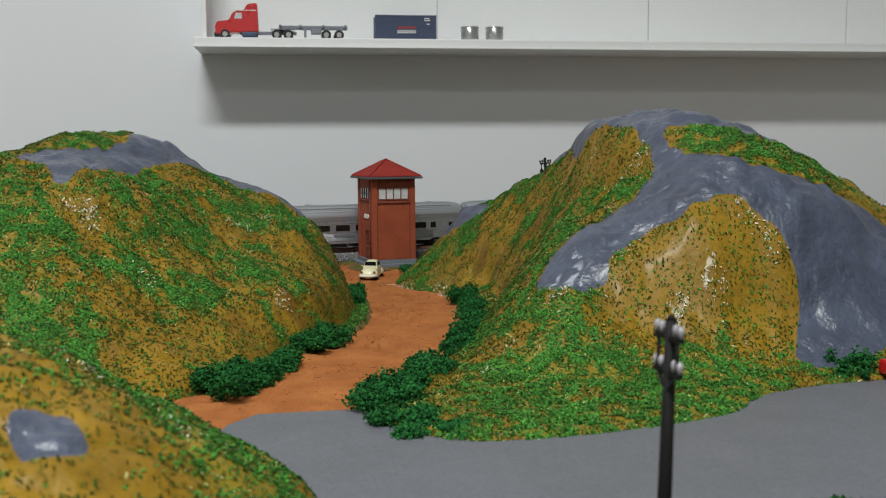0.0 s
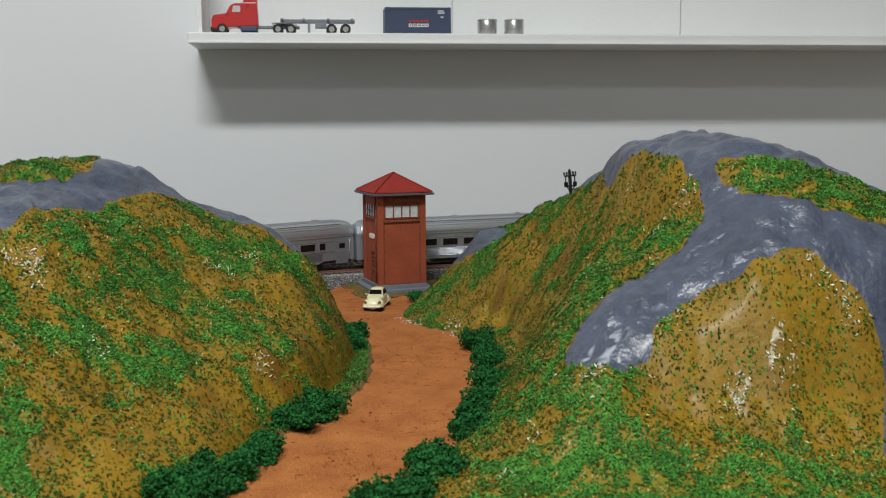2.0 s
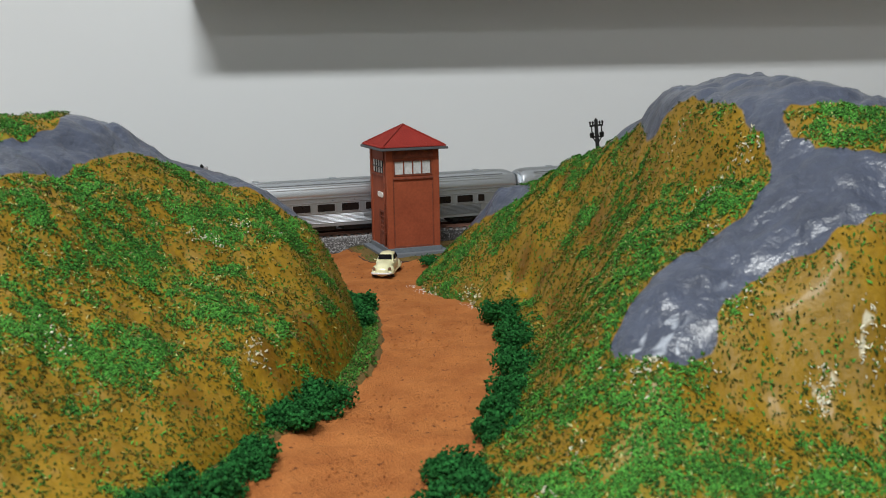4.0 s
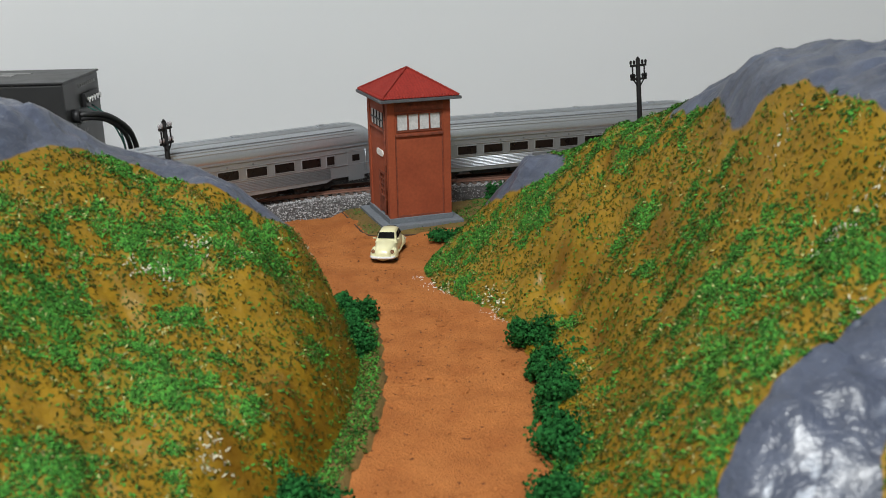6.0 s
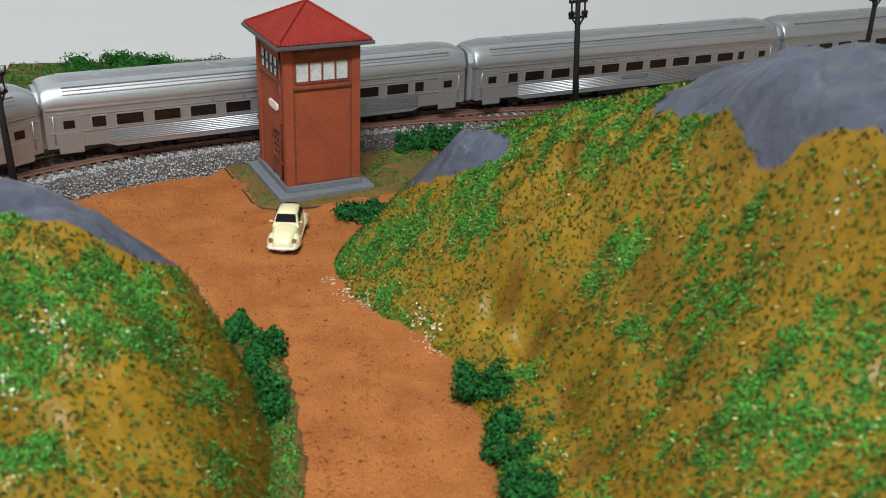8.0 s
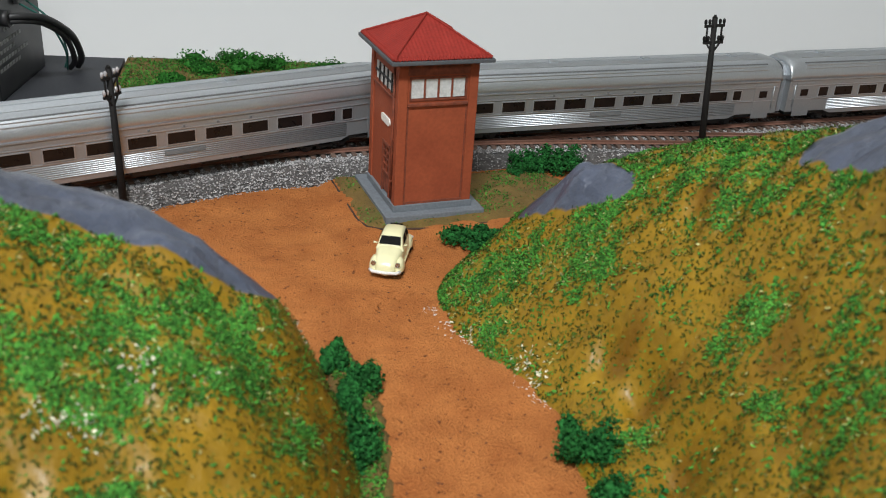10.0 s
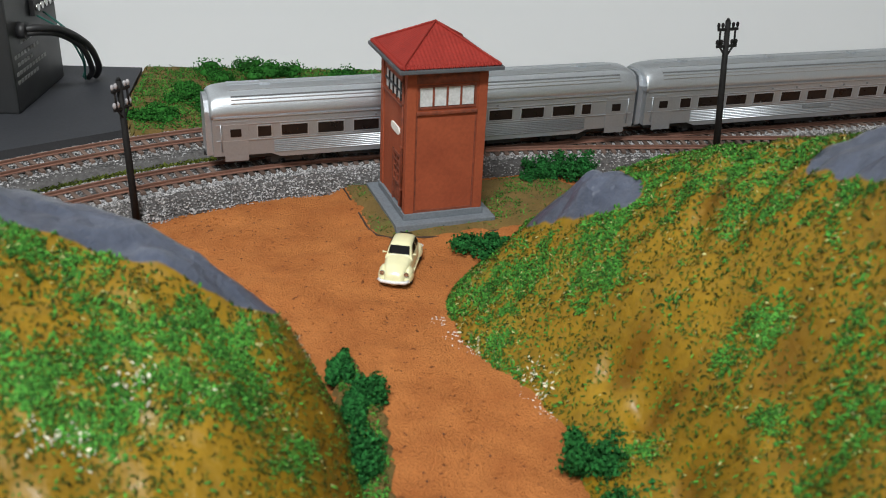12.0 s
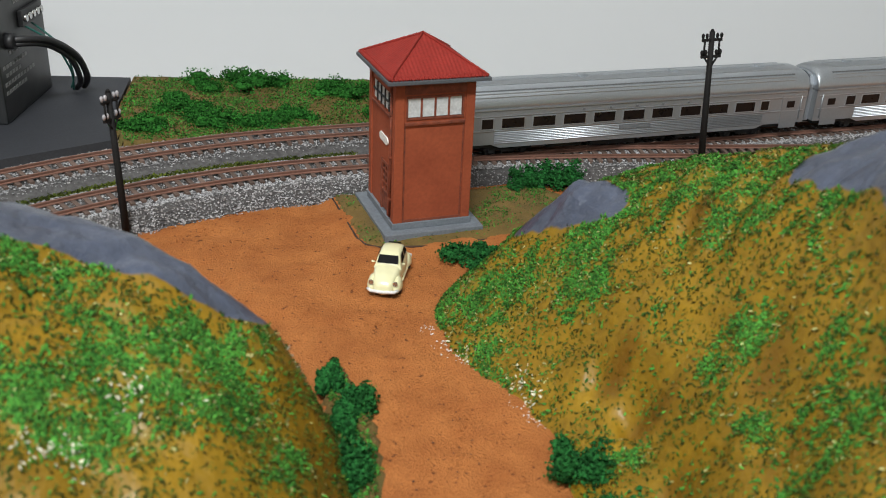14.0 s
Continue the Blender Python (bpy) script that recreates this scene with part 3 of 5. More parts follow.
LEFT = build_hill("hill", LEFT_RINGS, LTOP, 2.0, 3, ROCK_LEFT,
                  [(-.171, .562, .011, .032), (-.071, .654, .006, .02), (-.10, .56, -.004, .02), (-.13, .685, -.005, .032), (-.19, .64, -.002, .03)],
                  [(-.060, .535, -.045, .575, .004, .006), (-.10, .60, -.12, .62, .003, .006), (-.13, .56, -.10, .54, .003, .005)],
                  LEFT_GREEN, LEFT_BARE, [(-.044, .600, .016, .7), (-.052, .56, .012, .7), (-.075, .51, .012, .6), (-.10, .46, .015, .5), (-.115, .545, .008, .3)],
                  [(-.100, .631, .004, .9), (-.091, .657, .007, .35), (-.109, .632, .006, .35), (-.062, .556, .005, .8), (-.172, .525, .010, .6), (-.073, .663, .004, .5), (-.06, .725, .006, .4), (-.13, .50, .006, .5)],
                  (-.26, .0, .38, .74), "ochre plaster hill with green flock and grey rock", 88000)
RIGHT_GREEN = [(.154, .580, .016), (.169, .566, .010), (.166, .600, .011), (.119, .558, .018), (.106, .535, .011), (.138, .690, .007), (.125, .625, .014), (.099, .790, .014), (.051, .821, .016), (.112, .468, .014), (.088, .496, .011), (.092, .450, .020), (.131, .440, .022), (.183, .450, .022), (.025, .832, .016), (-.004, .846, .013), (.053, .798, .013), (.117, .801, .013), (.098, .817, .013), (.078, .837, .012), (.105, .730, .012), (.122, .700, .009), (.124, .746, .011), (.115, .666, .011), (.010, .808, .010), (.21, .42, .03), (.16, .40, .03), (.10, .39, .04), (.23, .575, .03), (.27, .60, .03), (.12, .92, .05)]
RIGHT_BARE = [(.148, .657, .011), (.073, .742, .016), (.053, .765, .013), (.092, .604, .009), (.210, .522, .016), (.188, .511, .015), (.167, .512, .014), (.214, .510, .014), (.161, .493, .013), (.144, .483, .011), (.229, .498, .016), (.184, .486, .012), (.120, .781, .009), (.099, .768, .011), (.092, .803, .007), (.078, .708, .012), (.039, .840, .007), (.133, .726, .007), (.114, .707, .007), (.097, .671, .011), (.031, .789, .008), (.070, .777, .008), (.084, .63, .010)]
RIGHT = build_hill("hill", RIGHT_RINGS, RTOP, 2.0, 4, ROCK_RIGHT,
                   [(.195, .516, .014, .022), (.197, .498, .005, .015), (.153, .607, -.014, .022), (.128, .590, -.006, .015), (.108, .482, .008, .018), (.072, .770, .006, .008), (.051, .859, .008, .009), (.20, .66, -.003, .05), (.20, .59, -.004, .03)],
                   [(.060, .765, .072, .742, .009, .007), (.072, .742, .082, .70, .009, .008), (.082, .70, .084, .63, .006, .008), (.112, .735, .106, .66, .005, .007), (.125, .80, .10, .775, .004, .005), (.096, .806, .088, .78, .004, .004), (.034, .868, .058, .850, -.003, .009)],
                   RIGHT_GREEN, RIGHT_BARE, [(.066, .760, .008, .9), (.076, .735, .010, .8), (.081, .702, .009, .8), (.083, .66, .009, .7), (.096, .801, .006, .7), (.110, .714, .008, .7), (.104, .68, .008, .5), (.086, .62, .010, .5), (.21, .525, .012, .35)],
                   [(.199, .500, .007, 1.0), (.178, .490, .007, .8), (.112, .493, .008, .9), (.153, .600, .007, .45), (.172, .598, .006, .7), (.150, .549, .008, .5), (.118, .503, .013, 1.5), (.222, .530, .010, .5), (.235, .522, .008, .6), (.158, .70, .014, .3), (.15, .655, .006, .25), (-.011, .822, .005, .7), (.003, .803, .005, .7), (.024, .784, .006, .6), (.033, .773, .005, .6), (.072, .449, .007, .7), (.082, .470, .004, .7), (.148, .52, .012, .5)],
                   (-.03, .30, .33, .93), "large ochre plaster hill with flock and grey rocky summit", 125000)
NEAR = build_hill("hill", NEAR_RINGS, .070, 2.0, 7, ROCK_NEAR, [], [], [(-.02, .29, .03), (-.06, .30, .03), (-.10, .30, .03), (-.01, .25, .02)], [(-.05, .235, .02), (-.09, .22, .02), (-.035, .20, .02)], [],
                  [(-.075, .28, .01, .6), (-.03, .26, .008, .5)], (-.16, .03, .13, .36), "small ochre foreground hill with flock and grey stone", 18000)

# ---- board, road ----
BOARD = [(-.9, -.35), (.85, -.35), (.85, 1.375), (.3, 1.30), (-.05, 1.243), (-.295, 1.207), (-.9, 1.10)]

# turf card under the tower, with a dark cut edge
CARD = [(-.092, .985), (-.064, .921), (-.058, .914), (-.05, .912), (-.023, .918), (.018, .936), (.05, .955), (.062, 1.0), (.04, 1.022), (-.02, 1.0), (-.066, .985)]


def ground_sheet():
    gx, gy = np.arange(-.35, .45, .003), np.arange(.2, 1.16, .003)
    X, Y = np.meshgrid(gx, gy)
    z = .0030 * (vnoise(X, Y, 40, 61, 3) - .5) + .0022 * (vnoise(X, Y, 150, 62, 2) - .5)
    dc, ic = seg_dist(X, Y, CARD)
    z = z + .0026 * np.where(ic, 1, np.exp(-(dc / .010) ** 2))
    rim = np.minimum(np.minimum(X - X.min(), X.max() - X), np.minimum(Y - Y.min(), Y.max() - Y))
    z = z * np.clip(rim / .02, 0, 1)
    moss = vnoise(X, Y, 60, 63, 3)
    cx, cy = -.09 + .43 * math.sin(radians(22.5)), 1.0065 - .43 * math.cos(radians(22.5))
    keep = np.where(X < -.09, np.hypot(X - cx, Y - cy) < .435, Y < 1.012 + math.tan(radians(22.5)) * (X + .09)) | (Y < .6)
    ob = mesh_from_grid("ground", X, Y, z, keep, [M_DIRT], np.zeros(X.shape, int)[:-1, :-1], {"moss": moss})
    return tagged(ob, kind="structure")


ground_sheet()
tagged(part("layout_board", prism(BOARD, -.03, -.0035), M_WOOD), "plain wooden board under the model scenery", kind="structure")
for lx, ly in ((-.8, -.25), (.75, -.25), (.75, 1.2), (-.8, 1.0)):
    tagged(part("board_leg", box(lx - .03, lx + .03, ly - .03, ly + .03, -.9, -.03, .003), M_WOOD), "plain square wooden table leg", kind="structure")
tagged(part("road", prism([(-.05, .345), (-.046, .372), (-.037, .389), (-.02, .393), (.012, .399), (.06, .40), (.2, .45), (.62, .56), (.62, -.08), (-.3, -.08), (-.3, .12)], -.002, .0022), M_ASPH), kind="structure")
tagged(part("black_panel", prism([(-.33, .985), (-.256, 1.05), (-.280, 1.12), (-.298, 1.200), (-.60, 1.16), (-.60, .70)], -.0030, .0035), M_BOARD), "flat matt black panel beside the track", kind="structure")


def turf_field(name, outline, z, step, seed, label, dome=0.0):
    xs, ys = [p[0] for p in outline], [p[1] for p in outline]
    X, Y = np.meshgrid(np.arange(min(xs) - .004, max(xs) + .004, STEP), np.arange(min(ys) - .004, max(ys) + .004, STEP))
    d, ins = seg_dist(X, Y, outline)
    zz = z + dome * np.clip(d / .009, 0, 1) + .0016 * (vnoise(X, Y, 60, seed, 3) - .5) - np.where(ins, 0, .005)
    moss = vnoise(X, Y, 55, seed + 4, 3)
    ob = mesh_from_grid(name, X, Y, zz, ins | (d < .003), [M_TURF], np.zeros(X.shape, int)[:-1, :-1], {"moss": moss})
    tagged(ob, label, kind="structure")
    return X, Y, zz, (ins & (d > .002)).astype(float), moss


X, Y, zz, on, moss = turf_field("turf", CARD, .0024, STEP, 71, "brown and green turf card round the tower", .0036)
tagged(part("card_edge", tube([(x, y, .0022) for x, y in CARD[:7]], .0007, 6), M_EDGE), kind="structure")
flock_on("grass_flock", X, Y, zz, on * np.clip((moss - .42) / .2, .03, 1) * np.clip((X + .03) / .05, .12, 1), 1300, .0018, M_FLOCK, "thin green flock on the turf card", 72)
flock_on("grass_flock", X, Y, zz, on * np.clip((moss - .3) / .2, .1, 1), 700, .0014, M_DARK_FLOCK, "olive flock on the turf card", 73)
# turf field behind the tracks
FIELD = [(-.294, 1.198), (-.277, 1.12), (-.262, 1.070), (-.245, 1.043), (-.16, 1.062), (-.08, 1.095), (.1, 1.19), (.0, 1.235), (-.096, 1.228)]
X, Y, zz, on, moss = turf_field("turf", FIELD, .006, STEP, 75, "dry turf behind the tracks")
flock_on("grass_flock", X, Y, zz, on * np.clip((moss - .3) / .25, .15, 1), 17000, .0024, M_FLOCK, "green flock behind the tracks", 76)
flock_on("grass_flock", X, Y, zz, on * np.clip((.75 - moss) / .25, .1, 1), 4500, .0022, M_DARK_FLOCK, "olive flock behind the tracks", 77)
# verge along the left of the dirt road
VERGE = [(-.062, .44), (-.045, .52), (-.022, .58), (-.014, .63), (-.018, .68), (-.024, .72), (-.034, .76), (-.052, .79), (-.062, .785), (-.05, .75), (-.04, .7), (-.04, .6), (-.06, .5), (-.085, .44)]
X, Y, zz, on, moss = turf_field("verge", VERGE, .0028, STEP, 81, "green flocked verge beside the dirt road")
flock_on("grass_flock", X, Y, zz, on * np.clip((moss - .2) / .2, .2, 1), 4200, .0021, M_FLOCK, "green flock on the road verge", 82)
flock_on("grass_flock", X, Y, zz, on, 2200, .0018, M_DARK_FLOCK, "olive flock on the road verge", 83)

# ---- tracks ----
RAIL_TOP = .0155
START, HEAD, RADIUS, BEND = (-.09, 1.0065), radians(22.5), .43, radians(27)


def on_track(s, shift=0.0):
    """Place and heading on the main track; s = 0 where the curve meets the straight, shift to the left of travel."""
    cx, cy = START[0] + RADIUS * math.sin(HEAD), START[1] - RADIUS * math.cos(HEAD)
    if s >= 0:
        x, y, h = START[0] + s * math.cos(HEAD), START[1] + s * math.sin(HEAD), HEAD
    else:
        h = HEAD + min(-s / RADIUS, BEND)
        x, y = cx - RADIUS * math.sin(h), cy + RADIUS * math.cos(h)
        rest = s + RADIUS * BEND
        if rest < 0:
            x, y = x + rest * math.cos(h), y + rest * math.sin(h)
    return x - shift * math.sin(h), y + shift * math.cos(h), h


def on_siding(s, shift=0.0):
    """The track that leaves the main line by a turnout."""
    turn = min(max(s - .03, 0) / .75, radians(11))
    x, y, h = on_track(-.0)
    x, y, h0 = START[0] + .03 * math.cos(HEAD), START[1] + .03 * math.sin(HEAD), HEAD
    if s < .03:
        return on_track(s, shift)
    n, k = 24, s - .03
    h = h0
    for i in range(n):
        h = h0 - min(k * (i + .5) / n / .75, radians(11))
        x, y = x + k / n * math.cos(h), y + k / n * math.sin(h)
    h = h0 - turn
    return x - shift * math.sin(h), y + shift * math.cos(h), h


def sweep(route, s0, s1, profile, step=.012):
    """A bar of a given cross-section (across, up) along a route."""
    bm = bmesh.new()
    n = max(2, int((s1 - s0) / step))
    rings = []
    for i in range(n + 1):
        s = s0 + (s1 - s0) * i / n
        rings.append([bm.verts.new((*route(s, a)[:2], b)) for a, b in profile])
    k = len(profile)
    for u, v in zip(rings, rings[1:]):
        for i in range(k):
            bm.faces.new((u[i], u[(i + 1) % k], v[(i + 1) % k], v[i]))
    bm.faces.new(list(reversed(rings[0])))
    bm.faces.new(rings[-1])
    bmesh.ops.recalc_face_normals(bm, faces=bm.faces)
    return bm


def shifted(route, by):
    return lambda s, a=0.0: route(s, a + by)


GAUGE = .0165


def track_line(route, s0, s1, label):
    ob = thing("railway_track", pose(0, 0, 0), label, "track", "railway tracks")
    for side in (-1, 1):
        c = side * (GAUGE / 2 + .0005)
        prof = [(c - .0011, .0130), (c + .0011, .0130), (c + .0011, .0135), (c + .0004, .0139), (c + .0006, .0150), (c + .0006, RAIL_TOP), (c - .0006, RAIL_TOP), (c - .0006, .0150), (c - .0004, .0139), (c - .0011, .0135)]
        part("rail", sweep(route, s0, s1, prof), M_RAIL, ob)
    first = None
    s = s0
    while s < s1:
        x, y, h = route(s)
        m = pose(x, y, .0118, 0, 0, math.degrees(h))
        if first is None:
            first = part("sleeper", box(-.0014, .0014, -.0145, .0145, -.001, .0012, .0003), M_TIE, ob)
            first.matrix_basis = m
        else:
            share(first, m, ob)
        s += .0068
    return ob


BACK = shifted(on_track, .0625)
track_line(on_track, -.42, .80, "brown weathered model track on grey ballast")
track_line(BACK, -.36, .30, "brown weathered model track, the rear line")
track_line(on_siding, .09, .42, "brown weathered siding track leaving a turnout")
tagged(part("ballast_bed", sweep(on_track, -.44, .82, [(-.030, -.003), (-.021, .0110), (.019, .0112), (.030, .004), (.030, -.003)]), M_BALLAST), kind="structure")
tagged(part("ballast_bed", sweep(BACK, -.40, .45, [(-.032, -.003), (-.032, .004), (-.020, .0108), (.019, .0110), (.028, -.003)]), M_BALLAST), kind="structure")
tagged(part("ballast_bed", sweep(on_siding, .02, .44, [(-.030, -.003), (-.021, .0107), (.0, .0109), (.004, -.003)]), M_BALLAST), kind="structure")


def ballast_stones(route, s0, s1, across, count, seed):
    rng = np.random.default_rng(seed)
    shape = np.array([(1, 0, 0), (-1, 0, 0), (0, 1, 0), (0, -1, 0), (0, 0, 1), (0, 0, -1)], float)
    tris = [(0, 2, 4), (2, 1, 4), (1, 3, 4), (3, 0, 4), (2, 0, 5), (1, 2, 5), (3, 1, 5), (0, 3, 5)]
    V, F = [], []
    for i in range(count):
        s, a = rng.uniform(s0, s1), rng.uniform(*across)
        x, y, h = route(s, a)
        edge = abs(a)
        z = .0120 if edge < .0085 else .0113 if edge < .0205 else .0113 - (edge - .0205) * 1.25
        r = rng.uniform(.0004, .0009)
        w = shape * rng.uniform(.7, 1.25, (6, 1)) * r
        yaw = rng.uniform(0, math.tau)
        c, sn = math.cos(yaw), math.sin(yaw)
        V += [(x + p[0] * c - p[1] * sn, y + p[0] * sn + p[1] * c, z + p[2] * .8 + r * .25) for p in w]
        F += [(6 * i + p, 6 * i + q, 6 * i + t) for p, q, t in tris]
    return tagged(soup("ballast_stones", V, F, M_STONE), "loose grey and brown ballast stones along the track", "gravel", kind="stuff")


ballast_stones(on_track, -.34, .62, (-.0320, -.0095), 30000, 5)
ballast_stones(on_track, -.34, .62, (-.0075, .0245), 13000, 6)
ballast_stones(BACK, -.30, .35, (-.0235, .028), 19000, 7)
ballast_stones(on_siding, .03, .42, (-.031, -.009), 5500, 8)
MID = shifted(on_track, .033)
rng = np.random.default_rng(15)
X, Y = np.meshgrid(np.arange(-.40, .1, STEP), np.arange(.8, 1.12, STEP))


def strip_flock():
    """Low green growth between the two tracks."""
    bmv, bmf = [], []
    for i in range(7000):
        s = rng.uniform(-.30, .02)
        x, y, h = MID(s, rng.normal(0, .0048))
        yaw, ln = rng.uniform(0, math.tau), rng.uniform(.0012, .0024)
        dx, dy, z = math.cos(yaw) * ln, math.sin(yaw) * ln, .0062 + rng.uniform(0, .0012)
        o = len(bmv)
        bmv += [(x - dy * .25, y + dx * .25, z), (x + dy * .25, y - dx * .25, z), (x + dx, y + dy, z + ln * rng.uniform(.2, .8)), (x + dx * .4, y + dy * .4, z - .001)]
        bmf += [(o, o + 1, o + 2), (o, o + 2, o + 3)]
    return tagged(soup("grass_flock", bmv, bmf, M_DARK_FLOCK), "olive growth between the two tracks", "grass", kind="stuff")


tagged(part("ballast_fill", sweep(MID, -.40, .30, [(-.008, -.003), (-.008, .0052), (.008, .0058), (.008, -.003)]), M_TURF), kind="structure")
strip_flock()


# ---- signal tower ----
def rot_outline(w, d):
    return [(-w / 2, -d / 2), (w / 2, -d / 2), (w / 2, d / 2), (-w / 2, d / 2)]


def signal_tower():
    T = thing("signal_tower", pose(-.0337, .9575, .0040, 0, 0, 23.5), "brick-red two-storey signal tower with a hipped red roof", "signal tower")
    W, D = .0445, .0505            # wall faces
    Z0, Z1 = .0075, .0905          # wall foot and head
    slab = part("slab", box(-.0297, .0297, -.033, .033, -.003, .0038, .0004), M_GREY, T, "grey painted base slab")
    part("plinth", box(-.0238, .0238, -.0268, .0268, .0038, .0076, .0003), M_GREY, T, "grey plinth")
    t = .0022
    x, y = W / 2, D / 2
    wx, wz0, wz1 = .0158, .0695, .0805       # front window band
    # front wall with its window opening
    bm = bmesh.new()
    box_into(bm, -x, x, -y, -y + t, Z0, wz0)
    box_into(bm, -x, x, -y, -y + t, wz1, Z1)
    box_into(bm, -x, -wx, -y, -y + t, wz0, wz1)
    box_into(bm, wx, x, -y, -y + t, wz0, wz1)
    front = part("front_wall", bm, M_BRICK, T)
    part("back_wall", box(-x, x, y - t, y, Z0, Z1), M_BRICK, T)
    part("side_wall", box(x - t, x, -y + t, y - t, Z0, Z1), M_BRICK, T)
    # west wall: window band, door opening
    sy0, sy1 = -.0195, .0185
    dy0, dy1, dz1 = -.0135, -.0005, .0375
    bm = bmesh.new()
    box_into(bm, -x, -x + t, -y + t, y - t, wz1, Z1)
    box_into(bm, -x, -x + t, -y + t, y - t, dz1, wz0)
    box_into(bm, -x, -x + t, -y + t, sy0, wz0, wz1)
    box_into(bm, -x, -x + t, sy1, y - t, wz0, wz1)
    box_into(bm, -x, -x + t, -y + t, dy0, Z0, dz1)
    box_into(bm, -x, -x + t, dy1, y - t, Z0, dz1)
    part("side_wall", bm, M_BRICK, T)
    # pilasters, slightly proud of the walls
    for px in (-x, x):
        for py in (-y, y):
            sx, sy = math.copysign(1, px), math.copysign(1, py)
            part("pilaster", box(min(px - sx * .0045, px + sx * .0008), max(px - sx * .0045, px + sx * .0008), min(py - sy * .0045, py + sy * .0008), max(py - sy * .0045, py + sy * .0008), Z0, Z1 - .0005, .0003), M_BRICK, T)
    for sx in (-1, 1):
        part("worn_strip", box(sx * (x - .0052) - .0004, sx * (x - .0052) + .0004, -y - .0003, -y, Z0, wz0 - .003), M_BRICK_TRIM, T)
    part("foot_strip", box(-x + .0045, x - .0045, -y - .0005, -y, Z0, Z0 + .0016, .0002), M_BRICK_TRIM, T)
    part("lintel", box(-x + .0045, x - .0045, -y - .0008, -y, wz1 + .0022, Z1 - .001, .0003), M_BRICK_TRIM, T)
    # front window: frame, panes, sill
    w = part("window", box(-wx, wx, -y + .0012, -y + .0016, wz0, wz1), M_BROWN, T)
    fr = bmesh.new()
    for a, b, c, d in ((-wx - .0008, wx + .0008, wz1, wz1 + .0012), (-wx - .0008, wx + .0008, wz0 - .0010, wz0), (-wx - .0008, -wx, wz0, wz1), (wx, wx + .0008, wz0, wz1)):
        box_into(fr, a, b, -y - .0006, -y + .0010, c, d)
    part("window_frame", fr, M_BRICK_TRIM, w)
    pw = 2 * wx / 4
    for i in range(4):
        a = -wx + i * pw
        part("pane", box(a + .00035, a + pw - .00035, -y + .0003, -y + .0011, wz0 + .0002, wz1 - .0002, .0001), M_PANE, w, "milky white pane")
    for i in range(1, 4):
        a = -wx + i * pw
        part("mullion", box(a - .0005, a + .0005, -y - .0004, -y + .0012, wz0, wz1), M_BRICK_TRIM, w)
    part("window_sill", box(-wx - .0016, wx + .0016, -y - .0014, -y, wz0 - .0042, wz0 - .0024, .0004), M_BRICK_TRIM, w, "worn red sill")
    # side window: pale panes behind dark bars
    w = part("window", box(-x + .0012, -x + .0016, sy0, sy1, wz0, wz1), M_BROWN, T)
    n = 5
    pw = (sy1 - sy0) / n
    for i in range(n):
        a = sy0 + i * pw
        part("pane", box(-x + .0003, -x + .0011, a + .0004, a + pw - .0004, wz0 + .0003, wz1 - .0003), M_PANE, w, "milky white pane")
        part("mullion", box(-x - .0005, -x + .0003, a - .0004, a + .0004, wz0, wz1), M_BLACK, w)
    part("glazing_bar", box(-x - .0006, -x + .0002, sy0, sy1, (wz0 + wz1) / 2 - .0004, (wz0 + wz1) / 2 + .0004), M_BLACK, w)
    part("window_sill", box(-x - .0013, -x, sy0 - .001, sy1 + .001, wz0 - .0022, wz0 - .0008, .0003), M_BRICK_TRIM, w)
    # name plaque, blank
    bm = bmesh.new()
    pts = [(-.0058 + .0022 * math.cos(a), .0022 * math.sin(a)) for a in [math.pi / 2 + math.pi * k / 8 for k in range(9)]] + [(.0058 + .0022 * math.cos(a), .0022 * math.sin(a)) for a in [-math.pi / 2 + math.pi * k / 8 for k in range(9)]]
    vs = prism_into(bm, pts, 0, .0008)
    bmesh.ops.transform(bm, matrix=Matrix.Translation((-x, -.004, .0515)) @ Matrix(((0, 0, -1, 0), (1, 0, 0, 0), (0, 1, 0, 0), (0, 0, 0, 1))), verts=vs)
    part("plaque", bm, M_PLAQUE, T, "white rounded name plaque")
    # door with glazed upper half
    d = part("door", box(-x + .0008, -x + .0018, dy0, dy1, Z0, dz1), M_BROWN, T, "red and brown half-glazed door")
    part("door_panel", box(-x - .0002, -x + .0008, dy0 + .001, dy1 - .001, Z0 + .0015, Z0 + .0115, .0003), M_BRICK_TRIM, d)
    fr = bmesh.new()
    for a, b, c, e in ((dy0 - .001, dy0 + .0008, Z0, dz1 + .001), (dy1 - .0008, dy1 + .001, Z0, dz1 + .001), (dy0, dy1, dz1 - .0008, dz1 + .001), (dy0, dy1, Z0 + .0118, Z0 + .0134)):
        box_into(fr, -x - .0007, -x + .0008, a, b, c, e)
    part("door_frame", fr, M_BRICK_TRIM, d)
    for k in range(1, 4):
        zz = Z0 + .0134 + (dz1 - .0008 - Z0 - .0134) * k / 4
        part("glazing_bar", box(-x - .0003, -x + .0008, dy0 + .0008, dy1 - .0008, zz - .0004, zz + .0004), M_BRICK_TRIM, d)
    part("glazing_bar", box(-x - .0004, -x + .0008, (dy0 + dy1) / 2 - .0004, (dy0 + dy1) / 2 + .0004, Z0 + .0134, dz1), M_BRICK_TRIM, d)
    # downpipe at the corner
    pipe = part("downpipe", tube([(-x - .0012, -y + .0055, Z1), (-x - .0012, -y + .0055, .05), (-x - .0012, -y + .0055, Z0 + .002)], .0007, 8), M_BRICK_TRIM, T)
